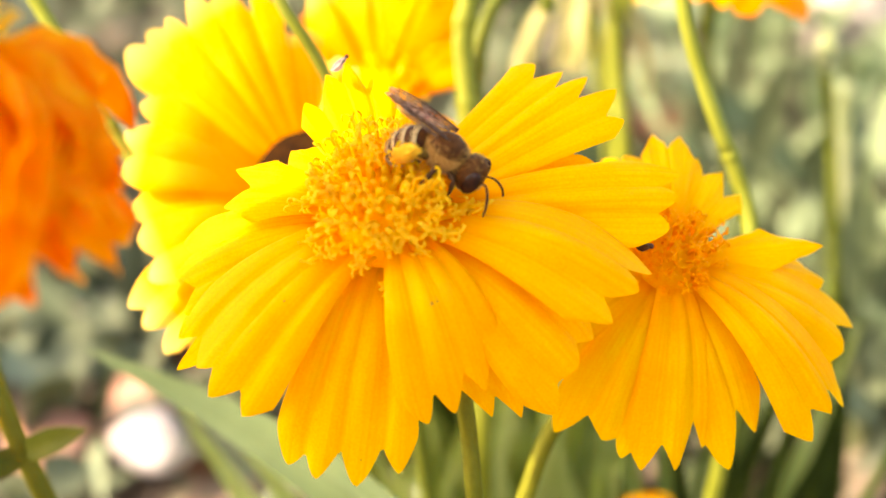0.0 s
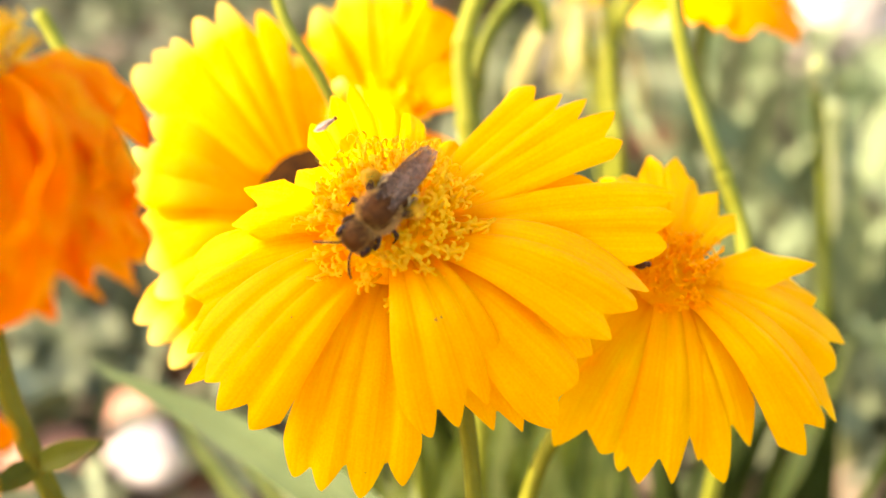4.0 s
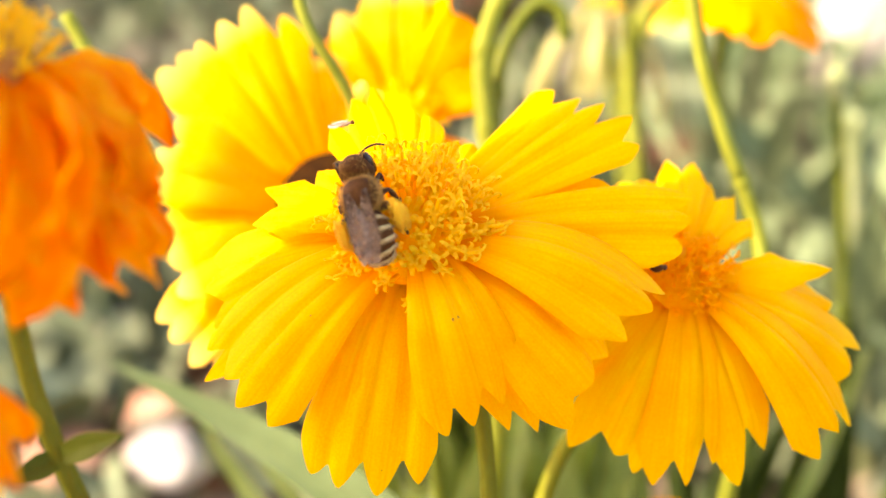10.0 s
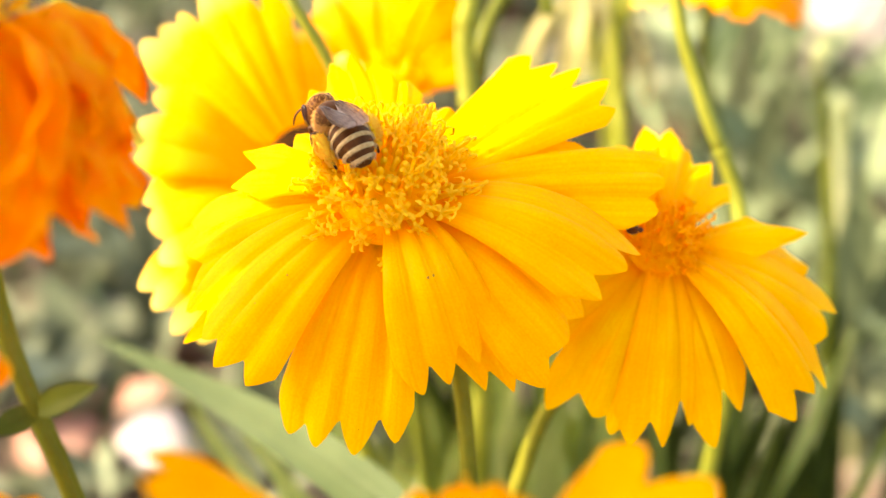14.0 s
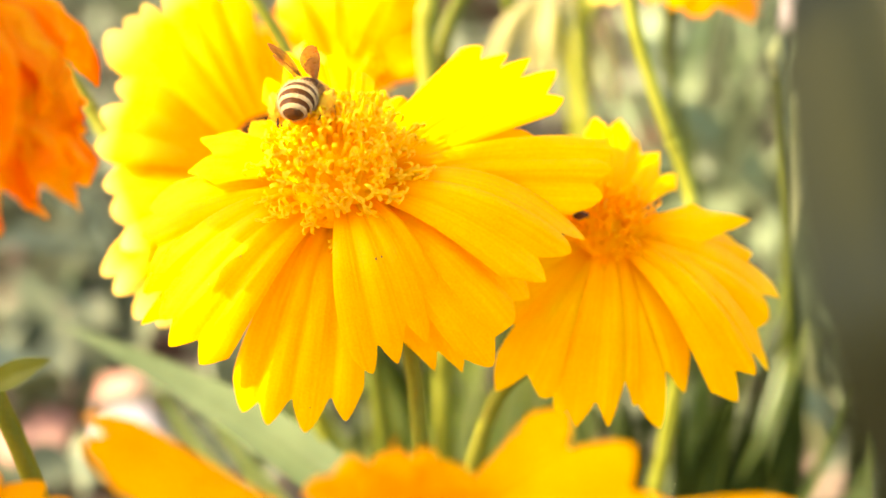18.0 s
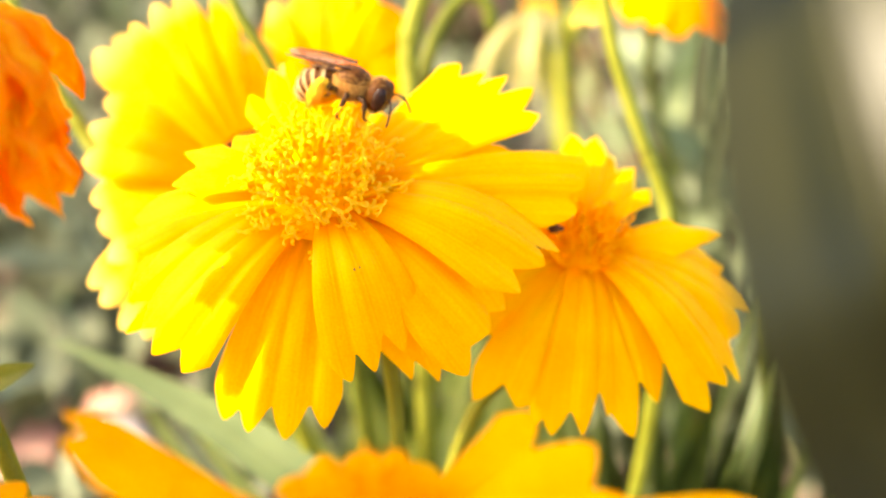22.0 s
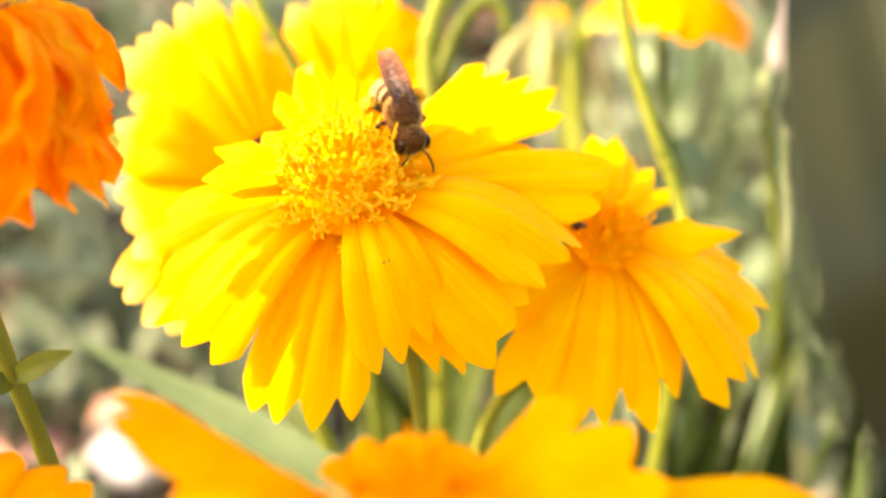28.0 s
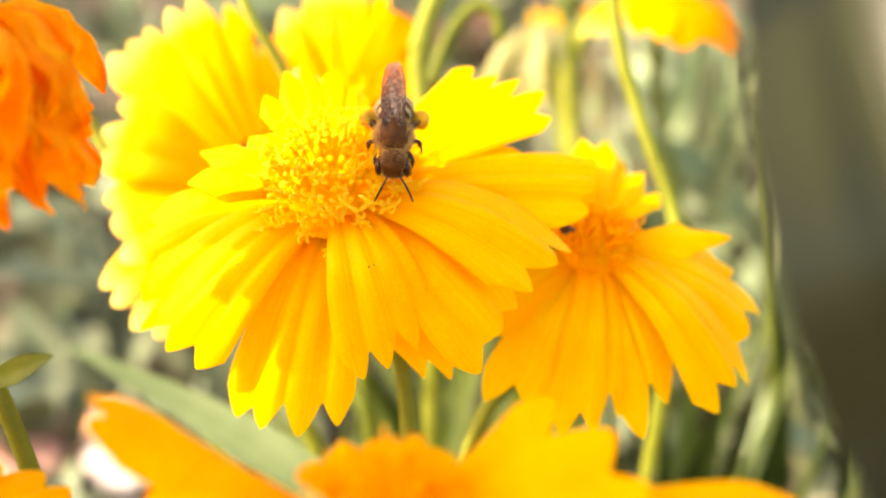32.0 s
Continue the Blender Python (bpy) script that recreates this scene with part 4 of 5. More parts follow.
stem_thing([(0.0131, 0.1539, 0.1277), (0.0121, 0.1555, 0.1312), (0.0100, 0.1559, 0.1319), (0.0070, 0.1547, 0.1293), (0.0050, 0.1529, 0.1255), (0.0042, 0.1510, 0.1213), (0.0047, 0.1465, 0.1116), (0.0070, 0.1620, -0.0040)], [0.0009, 0.0010, 0.0011], M_STEM, "olive stem arched over behind the flowers")
stem_thing([(-0.0443, 0.1334, 0.1364), (-0.0406, 0.1307, 0.1304), (-0.0372, 0.1282, 0.1250), (-0.0340, 0.1262, 0.1205), (-0.0248, 0.1222, 0.1119), (-0.0159, 0.1173, 0.1011), (-0.0060, 0.1533, -0.0040)], [0.0008, 0.0009, 0.001], M_STEM_PALE, "pale green stem behind the withered flower")
stem_thing([(0.0302, 0.1917, 0.1225), (0.0275, 0.1900, 0.1178), (0.0263, 0.1868, 0.1114), (0.0273, 0.1812, 0.1004), (0.0300, 0.1900, -0.0040)], [0.0016, 0.0014, 0.0013, 0.0014], M_STEM_PALE, "pale yellow-green stem with a bent top")
stem_thing([(0.0763, 0.2265, 0.0907), (0.0790, 0.2255, 0.0676), (0.0827, 0.2231, 0.0418), (0.0954, 0.2299, -0.0040)], [0.0022, 0.0025, 0.003], M_STALK_SAGE, "thick pale grey-green stalk of another plant")
stem_thing([(0.0284, 0.2567, 0.1050), (0.0307, 0.2481, 0.0887), (0.0367, 0.2486, 0.0684), (0.0463, 0.2653, -0.0040)], [0.0016, 0.0018, 0.002], M_STALK_SAGE, "pale green stalk among grey-green leaves")

leaf_thing([(-0.0002, 0.1032, 0.0825), (-0.0119, 0.1153, 0.0840), (-0.0271, 0.1274, 0.0855), (-0.0456, 0.1371, 0.0888)], 0.0061, (0.0, -0.75, 0.66), M_LEAF, "long grey-green lance-shaped leaf", blunt=0.62, n=40)
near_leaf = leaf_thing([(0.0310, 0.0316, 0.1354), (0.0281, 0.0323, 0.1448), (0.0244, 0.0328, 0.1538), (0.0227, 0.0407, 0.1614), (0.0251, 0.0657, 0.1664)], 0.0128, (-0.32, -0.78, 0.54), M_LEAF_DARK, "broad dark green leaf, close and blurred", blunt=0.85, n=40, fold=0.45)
tube("stalk", [(0.0310, 0.0316, 0.1354), (0.0349, 0.0326, 0.0644), (0.0369, 0.0336, -0.0040)], [0.0008, 0.001, 0.0013], M_STEM, near_leaf, n=24)


# ---- buds and faded flower behind ----
def bud(place, axis, radius, length, material, stalk, label):
    root = tagged(new("flower_bud"), label, "bud", "flower buds")
    root.matrix_basis = frame_at(place, axis)
    for k in range(6):
        verts, uvs = [], []
        for i in range(10):
            u = i / 9
            r = radius * math.sin(math.pi * min(1, 0.12 + 0.85 * u)) ** 0.8
            for j in range(5):
                a = math.tau * (k + (j / 4 - 0.5) * 1.15) / 6
                rr = r * (1.06 - 0.10 * abs(j - 2) / 2)
                verts.append((rr * math.cos(a), rr * math.sin(a), length * u))
                uvs.append((j / 4, u))
        put("bract", mesh_of("bract", verts, grid_faces(10, 5), material, uvs), root)
    tube("stalk", stalk, [0.0008, 0.0008, 0.001], M_STEM, root, n=24)


bud((0.0248, 0.1837, 0.1238), (0.0990, 0.3774, 0.9207), 0.0022, 0.006, M_BUD, [(0.0248, 0.1835, 0.1234), (0.0264, 0.1836, 0.1128), (0.0387, 0.2095, -0.0040)], "small dark green closed bud on its stem")
bud((0.0566, 0.1783, 0.1111), (0.0497, 0.3788, 0.9241), 0.0018, 0.0062, M_BUD_PALE, [(0.0566, 0.1783, 0.1111), (0.0593, 0.1765, 0.0956), (0.0721, 0.1922, -0.0040)], "small pale pointed bud on a green stalk")

faded = tagged(new("faded_flower"), "faded cream flower with hanging petals", "flower")
faded.matrix_basis = frame_at((0.0232, 0.2011, 0.1176), (0.0995, 0.4671, 0.8786))
for k, phi in enumerate((-150, -105, -60, -15, 40, 90, 140)):
    me = petal_mesh(24 - 3 * (k % 3), 4.6, 1.5, 0, 0.4, 3, 420 + k, wrinkle=0.3, pleat=0.4, material=M_CREAM, e=(0, -88), hang=0.45)
    put("petal", me, faded, pose(0, 0, 0, 0, 0, phi))
disc(faded, 2.6, 2.2, 24, material=M_WILT_DISC, seed=27, size=0.8)
tube("stem", [(0.0233, 0.2017, 0.1165), (0.0262, 0.1982, 0.1014), (0.0343, 0.2263, -0.0040)], [0.001, 0.0009, 0.0011], M_STEM_PALE, faded, n=24)


# ---- foliage behind ----
def foliage(count, seed, box, length, width, tilt, name, label, material=M_FOLIAGE):
    rnd = random.Random(seed)
    verts, faces = [], []
    for k in range(count):
        x, y = rnd.uniform(*box[0]), rnd.uniform(*box[1])
        z = rnd.uniform(*box[2])
        ln, w = rnd.uniform(*length), rnd.uniform(*width)
        a, b = rnd.uniform(0, math.tau), radians(rnd.uniform(*tilt))
        d = Vector((math.cos(a) * math.cos(b), math.sin(a) * math.cos(b), math.sin(b)))
        p0 = Vector((x, y, z))
        if 0.3 < y < 0.56 and abs(x - 0.007 - 0.135 * y) < 0.014 and z + ln * d.z > 0.04:
            continue  # a gap between the plants where bare soil shows
        nrm = Vector((rnd.uniform(-1, 1), rnd.uniform(-1, 0.3), 1)).normalized()
        side = d.cross(nrm).normalized()
        up = side.cross(d)
        o = len(verts)
        for i in range(7):
            u = i / 6
            ww = w / 2 * max(0.03, math.sin(math.pi * (0.08 + 0.92 * u ** 0.8)))
            c = p0 + d * ln * u - Vector((0, 0, 1)) * ln * 0.25 * u * u
            verts.extend([c - side * ww + up * ww * 0.3, c, c + side * ww + up * ww * 0.3])
        for i in range(6):
            for j in (0, 1):
                faces.append((o + i * 3 + j, o + i * 3 + j + 1, o + i * 3 + j + 4, o + i * 3 + j + 3))
    ob = new(name, mesh_of(name, verts, faces, material, [(0.5, 0.5)] * len(verts)))
    return tagged(ob, label, "foliage", kind="stuff")


foliage(2000, 5, ((-0.25, 0.30), (0.19, 0.60), (-0.005, 0.03)), (0.012, 0.04), (0.004, 0.011), (5, 75), "foliage", "soft grey-green leaves of low plants behind")
foliage(420, 6, ((0.05, 0.30), (0.20, 0.45), (0.0, 0.06)), (0.03, 0.06), (0.004, 0.009), (40, 88), "foliage", "mint-green upright leaves of low plants behind, lightened as if in stronger light", M_FOLIAGE_MINT_LIT)
foliage(2500, 8, ((-0.9, 0.9), (0.55, 1.6), (0.0, 0.08)), (0.04, 0.09), (0.008, 0.02), (10, 80), "foliage", "mint-green leaves of plants further off, lightened as if in stronger light", M_FOLIAGE_MINT_LIT)


foliage(330, 14, ((0.045, 0.24), (0.21, 0.42), (0.0, 0.055)), (0.014, 0.030), (0.006, 0.012), (10, 80), "foliage", "broad pale mint-green leaves of low plants behind", M_FOLIAGE_MINT_LIT)
foliage(260, 15, ((-0.20, -0.02), (0.21, 0.40), (0.0, 0.03)), (0.015, 0.03), (0.007, 0.013), (15, 80), "foliage", "shaded grey-green leaves of low plants behind")


def gravel(count, seed, box, size):
    """Small rounded pebbles strewn on the soil."""
    rnd = random.Random(seed)
    bm = bmesh.new()
    bmesh.ops.create_icosphere(bm, subdivisions=1, radius=1)
    base = [v.co.copy() for v in bm.verts]
    tris = [tuple(v.index for v in f.verts) for f in bm.faces]
    bm.free()
    verts, faces = [], []
    for k in range(count):
        s = rnd.uniform(*size)
        at = Vector((rnd.uniform(*box[0]), rnd.uniform(*box[1]), s * 0.5))
        turn = Matrix.Rotation(rnd.uniform(0, math.tau), 3, "Z") @ Matrix.Diagonal((1.0, rnd.uniform(0.6, 0.9), rnd.uniform(0.5, 0.8)))
        o = len(verts)
        verts.extend(at + turn @ (c * s * (1 + 0.25 * noise.noise(c * 1.3 + Vector((k, 0, 0))))) for c in base)
        faces.extend(tuple(i + o for i in t) for t in tris)
    tagged(new("gravel", mesh_of("gravel", verts, faces, M_GRAVEL)), "pinkish beige gravel strewn on the soil", "gravel", kind="stuff")


gravel(900, 9, ((-0.25, 0.35), (0.20, 0.75)), (0.004, 0.011))


def grass_blade(pts, width, material, label):
    root = tagged(new("grass_blade"), label, "grass", "upright blades")
    root.location = pts[0]
    blade("blade", pts, width, (0.2, -0.9, 0.3), material, root, blunt=0.8, fold=0.4)
    tube("midrib", [Vector(v) - Vector((0, 0.0003, 0)) for v in pts], [width * 0.06, width * 0.05, width * 0.01], material, root, n=16, sides=6)


rnd_blades = random.Random(31)
for k in range(30):
    x, y = rnd_blades.uniform(0.030, 0.085), rnd_blades.uniform(0.125, 0.19)
    top = rnd_blades.uniform(0.055, 0.092)
    lean = rnd_blades.uniform(-0.012, 0.012)
    grass_blade([(x, y, -0.003), (x + lean * 0.3, y, top * 0.5), (x + lean, y - 0.004, top)], rnd_blades.uniform(0.003, 0.006), (M_BLADE_DEEP, M_LEAF_MID, M_BLADE_DEEP, M_BLADE_SUNLIT, M_BLADE_DEEP)[k % 5], "upright green blade leaf below the flowers")
for k in range(40):
    x, y = rnd_blades.uniform(-0.016, 0.040), rnd_blades.uniform(0.125, 0.19)
    top = rnd_blades.uniform(0.05, 0.082)
    lean = rnd_blades.uniform(-0.034, 0.010)
    grass_blade([(x, y, -0.003), (x + lean * 0.3, y, top * 0.5), (x + lean, y - 0.004, top)], rnd_blades.uniform(0.0025, 0.005), (M_BLADE_SUNLIT, M_LEAF_MID, M_BLADE_SUNLIT, M_BLADE_SUNLIT, M_BLADE_DEEP)[k % 5], "slanting green blade leaf below the flowers, mostly coloured as if sunlit")
for k in range(22):
    x, y = rnd_blades.uniform(-0.004, 0.030), rnd_blades.uniform(0.150, 0.185)
    top = rnd_blades.uniform(0.060, 0.088)
    lean = rnd_blades.uniform(-0.012, 0.014)
    grass_blade([(x, y, -0.003), (x + lean * 0.3, y, top * 0.5), (x + lean, y - 0.004, top)], rnd_blades.uniform(0.0035, 0.006), (M_BLADE_SUNLIT, M_BLADE_SUNLIT, M_LEAF_MID)[k % 3], "yellow-green blade leaf below the flowers, mostly coloured as if sunlit")



# ---- the bee ----
def ball(rx, ry, rz, at=(0, 0, 0), seg=20, rough=0.0, seed=0):
    bm = bmesh.new()
    bmesh.ops.create_uvsphere(bm, u_segments=seg, v_segments=seg // 2 + 2, radius=1)
    for v in bm.verts:
        k = 1 + rough * noise.noise(v.co * 3 + Vector((seed, 0, 0)))
        v.co = Vector(((v.co.x * rx * k + at[0]), (v.co.y * ry * k + at[1]), (v.co.z * rz * k + at[2]))) * 0.001
    return bm


def hairs(count, rx, ry, rz, at, length, lean, seed, keep=lambda d: True, width=0.022):
    """Fine hairs that stand off an ellipsoid and lean one way; millimetres."""
    rnd = random.Random(seed)
    verts, faces = [], []
    while len(faces) < count * 3:
        d = Vector((rnd.gauss(0, 1), rnd.gauss(0, 1), rnd.gauss(0, 1))).normalized()
        if not keep(d):
            continue
        p = Vector((d.x * rx, d.y * ry, d.z * rz)) * 0.98
        n = (Vector((d.x / rx, d.y / ry, d.z / rz)).normalized() + Vector(lean) + Vector((rnd.gauss(0, 0.3), rnd.gauss(0, 0.3), rnd.gauss(0, 0.3)))).normalized()
        a = n.orthogonal().normalized()
        b = n.cross(a)
        k = len(verts)
        for j in range(3):
            verts.append((p + (a * math.cos(j * 2.094) + b * math.sin(j * 2.094)) * width + Vector(at)) * 0.001)
        verts.append((p + n * length * rnd.uniform(0.6, 1.2) + Vector(at)) * 0.001)
        faces.extend((k + j, k + (j + 1) % 3, k + 3) for j in range(3))
    return verts, faces


bee = tagged(new("bee"), "small brown furry bee with cream-banded abdomen and pollen on its legs", "bee")
thorax = part("thorax", ball(1.72, 1.52, 1.52, rough=0.05), M_BEE_DARK, bee)
put("fur", mesh_of("fur", *hairs(2600, 1.68, 1.52, 1.5, (0, 0, 0), 0.46, (-0.2, 0, 0.1), 1, lambda d: d.z < 0.38, 0.028), M_BEE_FUR), thorax, None, "tan fur")
put("fur", mesh_of("fur", *hairs(380, 1.68, 1.52, 1.5, (0, 0, 0), 0.24, (-0.4, 0, 0.0), 2, lambda d: d.z > 0.38 and (d.x < -0.62 or d.x > 0.62 or abs(d.y) > 0.68)), M_BEE_FUR), thorax, None, "short tan fur")
under = ball(1.76, 1.58, 1.54, rough=0.09, seed=6)
bmesh.ops.delete(under, geom=[v for v in under.verts if v.co.z > 0.0005], context="VERTS")
part("underfur", under, M_BEE_FUR, thorax, "dense tan fur")
head = part("head", ball(1.2, 1.44, 1.62, (0, 0, 0), rough=0.04, seed=4), M_BEE_DARK, bee, m=pose(0.00245, 0, -0.0004, 0, 12, 0))
put("fur", mesh_of("fur", *hairs(1100, 1.2, 1.42, 1.58, (0, 0, 0), 0.26, (0.2, 0, 0.2), 3, lambda d: abs(d.y) < 0.75 and (d.x < 0.1 or d.z < -0.1 or abs(d.y) > 0.5)), M_BEE_FUR), head, None, "tan facial fur")
for s in (-1, 1):
    part("eye", ball(0.66, 0.36, 1.14, (0.42, s * 1.19, 0.05)), M_BEE_EYE, head, "glossy dark compound eye")
    part("mandible", ball(0.22, 0.2, 0.5, (0.45, s * 0.3, -1.15)), M_BEE_LEG, head)
ANT = []
for s in (-1, 1):
    a = put("antenna", mesh_of("antenna", *tube_data([(0, 0, 0), (0.00075, s * 0.00045, 0.00035), (0.00125, s * 0.00085, 0.0001), (0.0018, s * 0.00125, -0.00055), (0.0021, s * 0.00145, -0.0012)], [0.00009, 0.00008, 0.0001, 0.0001, 0.00008], 18, 6)[:2], M_BEE_LEG), head, pose(0.0007, s * 0.00035, 0.0001))
    ANT.append((a, s))


def abdomen_rings(lo, hi, swell, n=8, sides=22):
    """A band of the abdomen between two shares of its length, round a spine that curls down."""
    verts = []
    for i in range(n):
        u = lo + (hi - lo) * i / (n - 1)
        a = u * 1.15
        c = Vector((-1.3 - 4.6 * math.sin(a) / 1.15 * 0.98, 0, -0.1 - 4.6 * (1 - math.cos(a)) / 1.15 * 0.9))
        d = Vector((-math.cos(a), 0, -math.sin(a) * 0.85)).normalized()
        up = Vector((-d.z, 0, d.x)) * -1
        r = 1.55 * math.sin(math.pi * min(1, 0.10 + 0.86 * u ** 0.92)) ** 0.62 * swell
        lip = 1 + 0.03 * math.sin(math.pi * i / (n - 1))
        for j in range(sides):
            b = math.tau * j / sides
            verts.append((c + (Vector((0, 1, 0)) * math.cos(b) * 1.05 + up * math.sin(b) * 0.92) * r * lip) * 0.001)
    faces = grid_faces(n, sides, True)
    faces += [tuple(range(sides))[::-1], tuple(range((n - 1) * sides, n * sides))]
    return verts, faces


abdomen = put("abdomen", mesh_of("abdomen", *abdomen_rings(0.0, 1.0, 0.97, 26), M_BEE_DARK), bee)
put("belly_hair", mesh_of("belly_hair", *hairs(900, 2.0, 1.35, 1.3, (-3.1, 0, -1.0), 0.46, (-0.3, 0, -0.3), 55, lambda d: d.z < -0.3, 0.035), M_POLLEN), abdomen, None, "pollen-dusted belly hairs")
cuts = [0.03, 0.20, 0.38, 0.56, 0.73, 0.88]
for k, c in enumerate(cuts):
    put("abdomen_segment", mesh_of("abdomen_segment", *abdomen_rings(c, min(0.99, c + 0.175), 0.99), M_BEE_DARK), abdomen)
    if k:
        put("hair_band", mesh_of("hair_band", *abdomen_rings(c - 0.042, c + 0.018, 1.03), M_BEE_BAND), abdomen, None, "cream hair band")
        verts, faces = [], []
        rnd = random.Random(70 + k)
        ring, _ = abdomen_rings(c - 0.03, c + 0.03, 1.03, 5, 40)
        for q in ring:
            for _r in range(2):
                n = Vector((q.x * 0, q.y, q.z + 0.0015)).normalized() + Vector((-0.9, rnd.gauss(0, 0.3), rnd.gauss(0, 0.3)))
                o = n.orthogonal().normalized() * 0.00002
                i = len(verts)
                verts.extend([q + o, q - o, q + n.normalized() * 0.00026])
                faces.append((i, i + 1, i + 2))
        put("band_hair", mesh_of("band_hair", verts, faces, M_BEE_BAND), abdomen, None, "fine cream hairs")


def wing_mesh(length, width, s, seed):
    """A wing blade with raised veins, lying back along -x; millimetres."""
    nu, nv = 24, 9
    verts = []
    for i in range(nu):
        u = i / (nu - 1)
        w = width * (0.16 + 0.84 * math.sin(min(1.0, u ** 1.35 * 1.04) * math.pi * 0.93) ** 0.85) if u < 0.97 else width * 0.25
        for j in range(nv):
            v = j / (nv - 1)
            x = -length * u
            y = s * (w * (0.35 - v) - 0.03 * length * u * u)
            z = 0.10 * math.sin(v * 9 + u * 4) * (1 - u) + 0.06 * noise.noise(Vector((u * 6, v * 5, seed)))
            verts.append((x * 0.001, y * 0.001, z * 0.001))
    return verts, grid_faces(nu, nv)


WINGS = []
for s in (-1, 1):
    fore = put("forewing", mesh_of("forewing", *wing_mesh(6.2, 1.7, s, 3), M_WING), bee, pose(-0.0001, s * 0.00062, 0.00146 + 0.0001 * s, s * 10, 0, s * 1), "smoky brown translucent wing")
    WINGS.append((fore, s))
    for k, (y0, y1, r) in enumerate([(0.62, 0.35, 0.075), (0.45, 0.0, 0.05), (0.1, -0.3, 0.04), (-0.1, -0.75, 0.035)]):
        pts = [(0, s * y0 * 0.4 * 0.001, 0.00006), (-0.003, s * (y0 + y1) * 0.5 * 0.001, 0.00014), (-0.0057, s * (y1 - 0.12) * 0.001, 0.0001)]
        v, f, u = tube_data(pts, [r * 0.001, r * 0.0006], 10, 5)
        put("vein", mesh_of("vein", v, f, M_BEE_LEG), fore)
    put("hindwing", mesh_of("hindwing", *wing_mesh(4.5, 1.35, s, 8), M_WING), fore, pose(-0.0005, s * 0.0001, -0.00035, s * 6, -1, s * 2))

HIND = []
for s in (-1, 1):
    for k, (x0, foot, knee) in enumerate([(0.9, (2.0, 1.4, -2.4), (1.8, 1.6, -0.8)), (0.1, (-0.2, 2.3, -2.6), (0.2, 2.1, -0.6)), (-0.8, (-3.1, 2.0, -2.6), (-1.9, 2.3, -0.3))]):
        leg = put(("foreleg", "midleg", "hindleg")[k], None, bee, pose(x0 * 0.001, s * 0.00085, -0.0008))
        kx, ky, kz = knee[0] - x0, s * (knee[1] - 0.85), knee[2] + 0.8
        fx, fy, fz = foot[0] - x0, s * (foot[1] - 0.85), foot[2] + 0.8
        mx, my, mz = (kx * 0.35 + fx * 0.65, ky * 0.35 + fy * 0.65, kz * 0.35 + fz * 0.65)
        fat = 1.5 if k == 2 else 1.0
        v, f, u = tube_data([(0, 0, 0), (kx * 0.5e-3, ky * 0.55e-3, kz * 0.7e-3), (kx * 1e-3, ky * 1e-3, kz * 1e-3)], [0.00017 * fat, 0.00026 * fat, 0.00016 * fat], 10, 8)
        put("femur", mesh_of("femur", v, f, M_BEE_LEG), leg)
        v, f, u = tube_data([(kx * 1e-3, ky * 1e-3, kz * 1e-3), (mx * 1e-3, my * 1e-3, mz * 1e-3)], [0.00015 * fat, 0.00024 * fat, 0.00015 * fat], 10, 8)
        put("tibia", mesh_of("tibia", v, f, M_BEE_LEG), leg)
        v, f, u = tube_data([(mx * 1e-3, my * 1e-3, mz * 1e-3), (fx * 1e-3, fy * 1e-3, fz * 1e-3), (fx * 1e-3 + 0.0004, fy * 1e-3, fz * 1e-3 - 0.00015)], [0.00013, 0.0001, 0.00006], 10, 6)
        put("tarsus", mesh_of("tarsus", v, f, M_BEE_LEG), leg)
        if k == 2:
            HIND.append((leg, s))
            hv, hf = hairs(620, 0.58, 0.58, 1.35, (0, 0, 0), 0.42, (0, 0, -0.5), 90 + s, width=0.03)
            turn = frame_at(((kx + mx) * 0.5e-3, (ky + my) * 0.5e-3, (kz + mz) * 0.5e-3), (kx - mx, ky - my, kz - mz))
            pollen = part("pollen_load", ball(0.58, 0.58, 1.3, rough=0.8, seed=8 + s), M_POLLEN, leg, "thick yellow pollen on the brush", turn)
            put("pollen_hair", mesh_of("pollen_hair", hv, hf, M_POLLEN), leg, turn)
            turn = frame_at((kx * 0.55e-3, ky * 0.55e-3, kz * 0.6e-3), (kx, ky, kz))
            put("pollen_hair", mesh_of("pollen_hair", *hairs(160, 0.36, 0.36, 0.8, (0, 0, 0), 0.26, (0, 0, 0.3), 95 + s, width=0.03), M_POLLEN), leg, turn)

for ob in bee.children_recursive:
    if ob.data is not None:
        ob.data.transform(Matrix.Scale(1.07, 4))
    ob.location = ob.location * 1.07

# ---- small insects ----
gnat = tagged(new("gnat"), "tiny pale winged insect on a petal edge", "insect")
part("body", ball(0.75, 0.22, 0.2), M_STALK_DRY, gnat)
part("head", ball(0.2, 0.2, 0.2, (0.8, 0, 0)), M_BEE_DARK, gnat)
for s in (-1, 1):
    put("wing", mesh_of("wing", *wing_mesh(1.9, 0.8, s, 5), M_GNAT_WING), gnat, pose(0.0003, s * 0.00012, 0.0002, s * 20, 0, s * 4), "whitish wing")
beetle = tagged(new("beetle"), "tiny dark beetle tucked beside a flower disc", "insect")
beetle.matrix_basis = frame_at((0.0177, 0.0994, 0.1234), (-0.2074, -0.4890, 0.8472))
part("body", ball(0.6, 0.46, 0.4, rough=0.1), M_BEE_LEG, beetle)
part("head", ball(0.24, 0.28, 0.24, (0.68, 0, -0.1)), M_BEE_LEG, beetle)
for s in (-1, 1):
    part("wing_case", ball(0.56, 0.25, 0.2, (-0.06, s * 0.22, 0.26)), M_BEE_DARK, beetle)
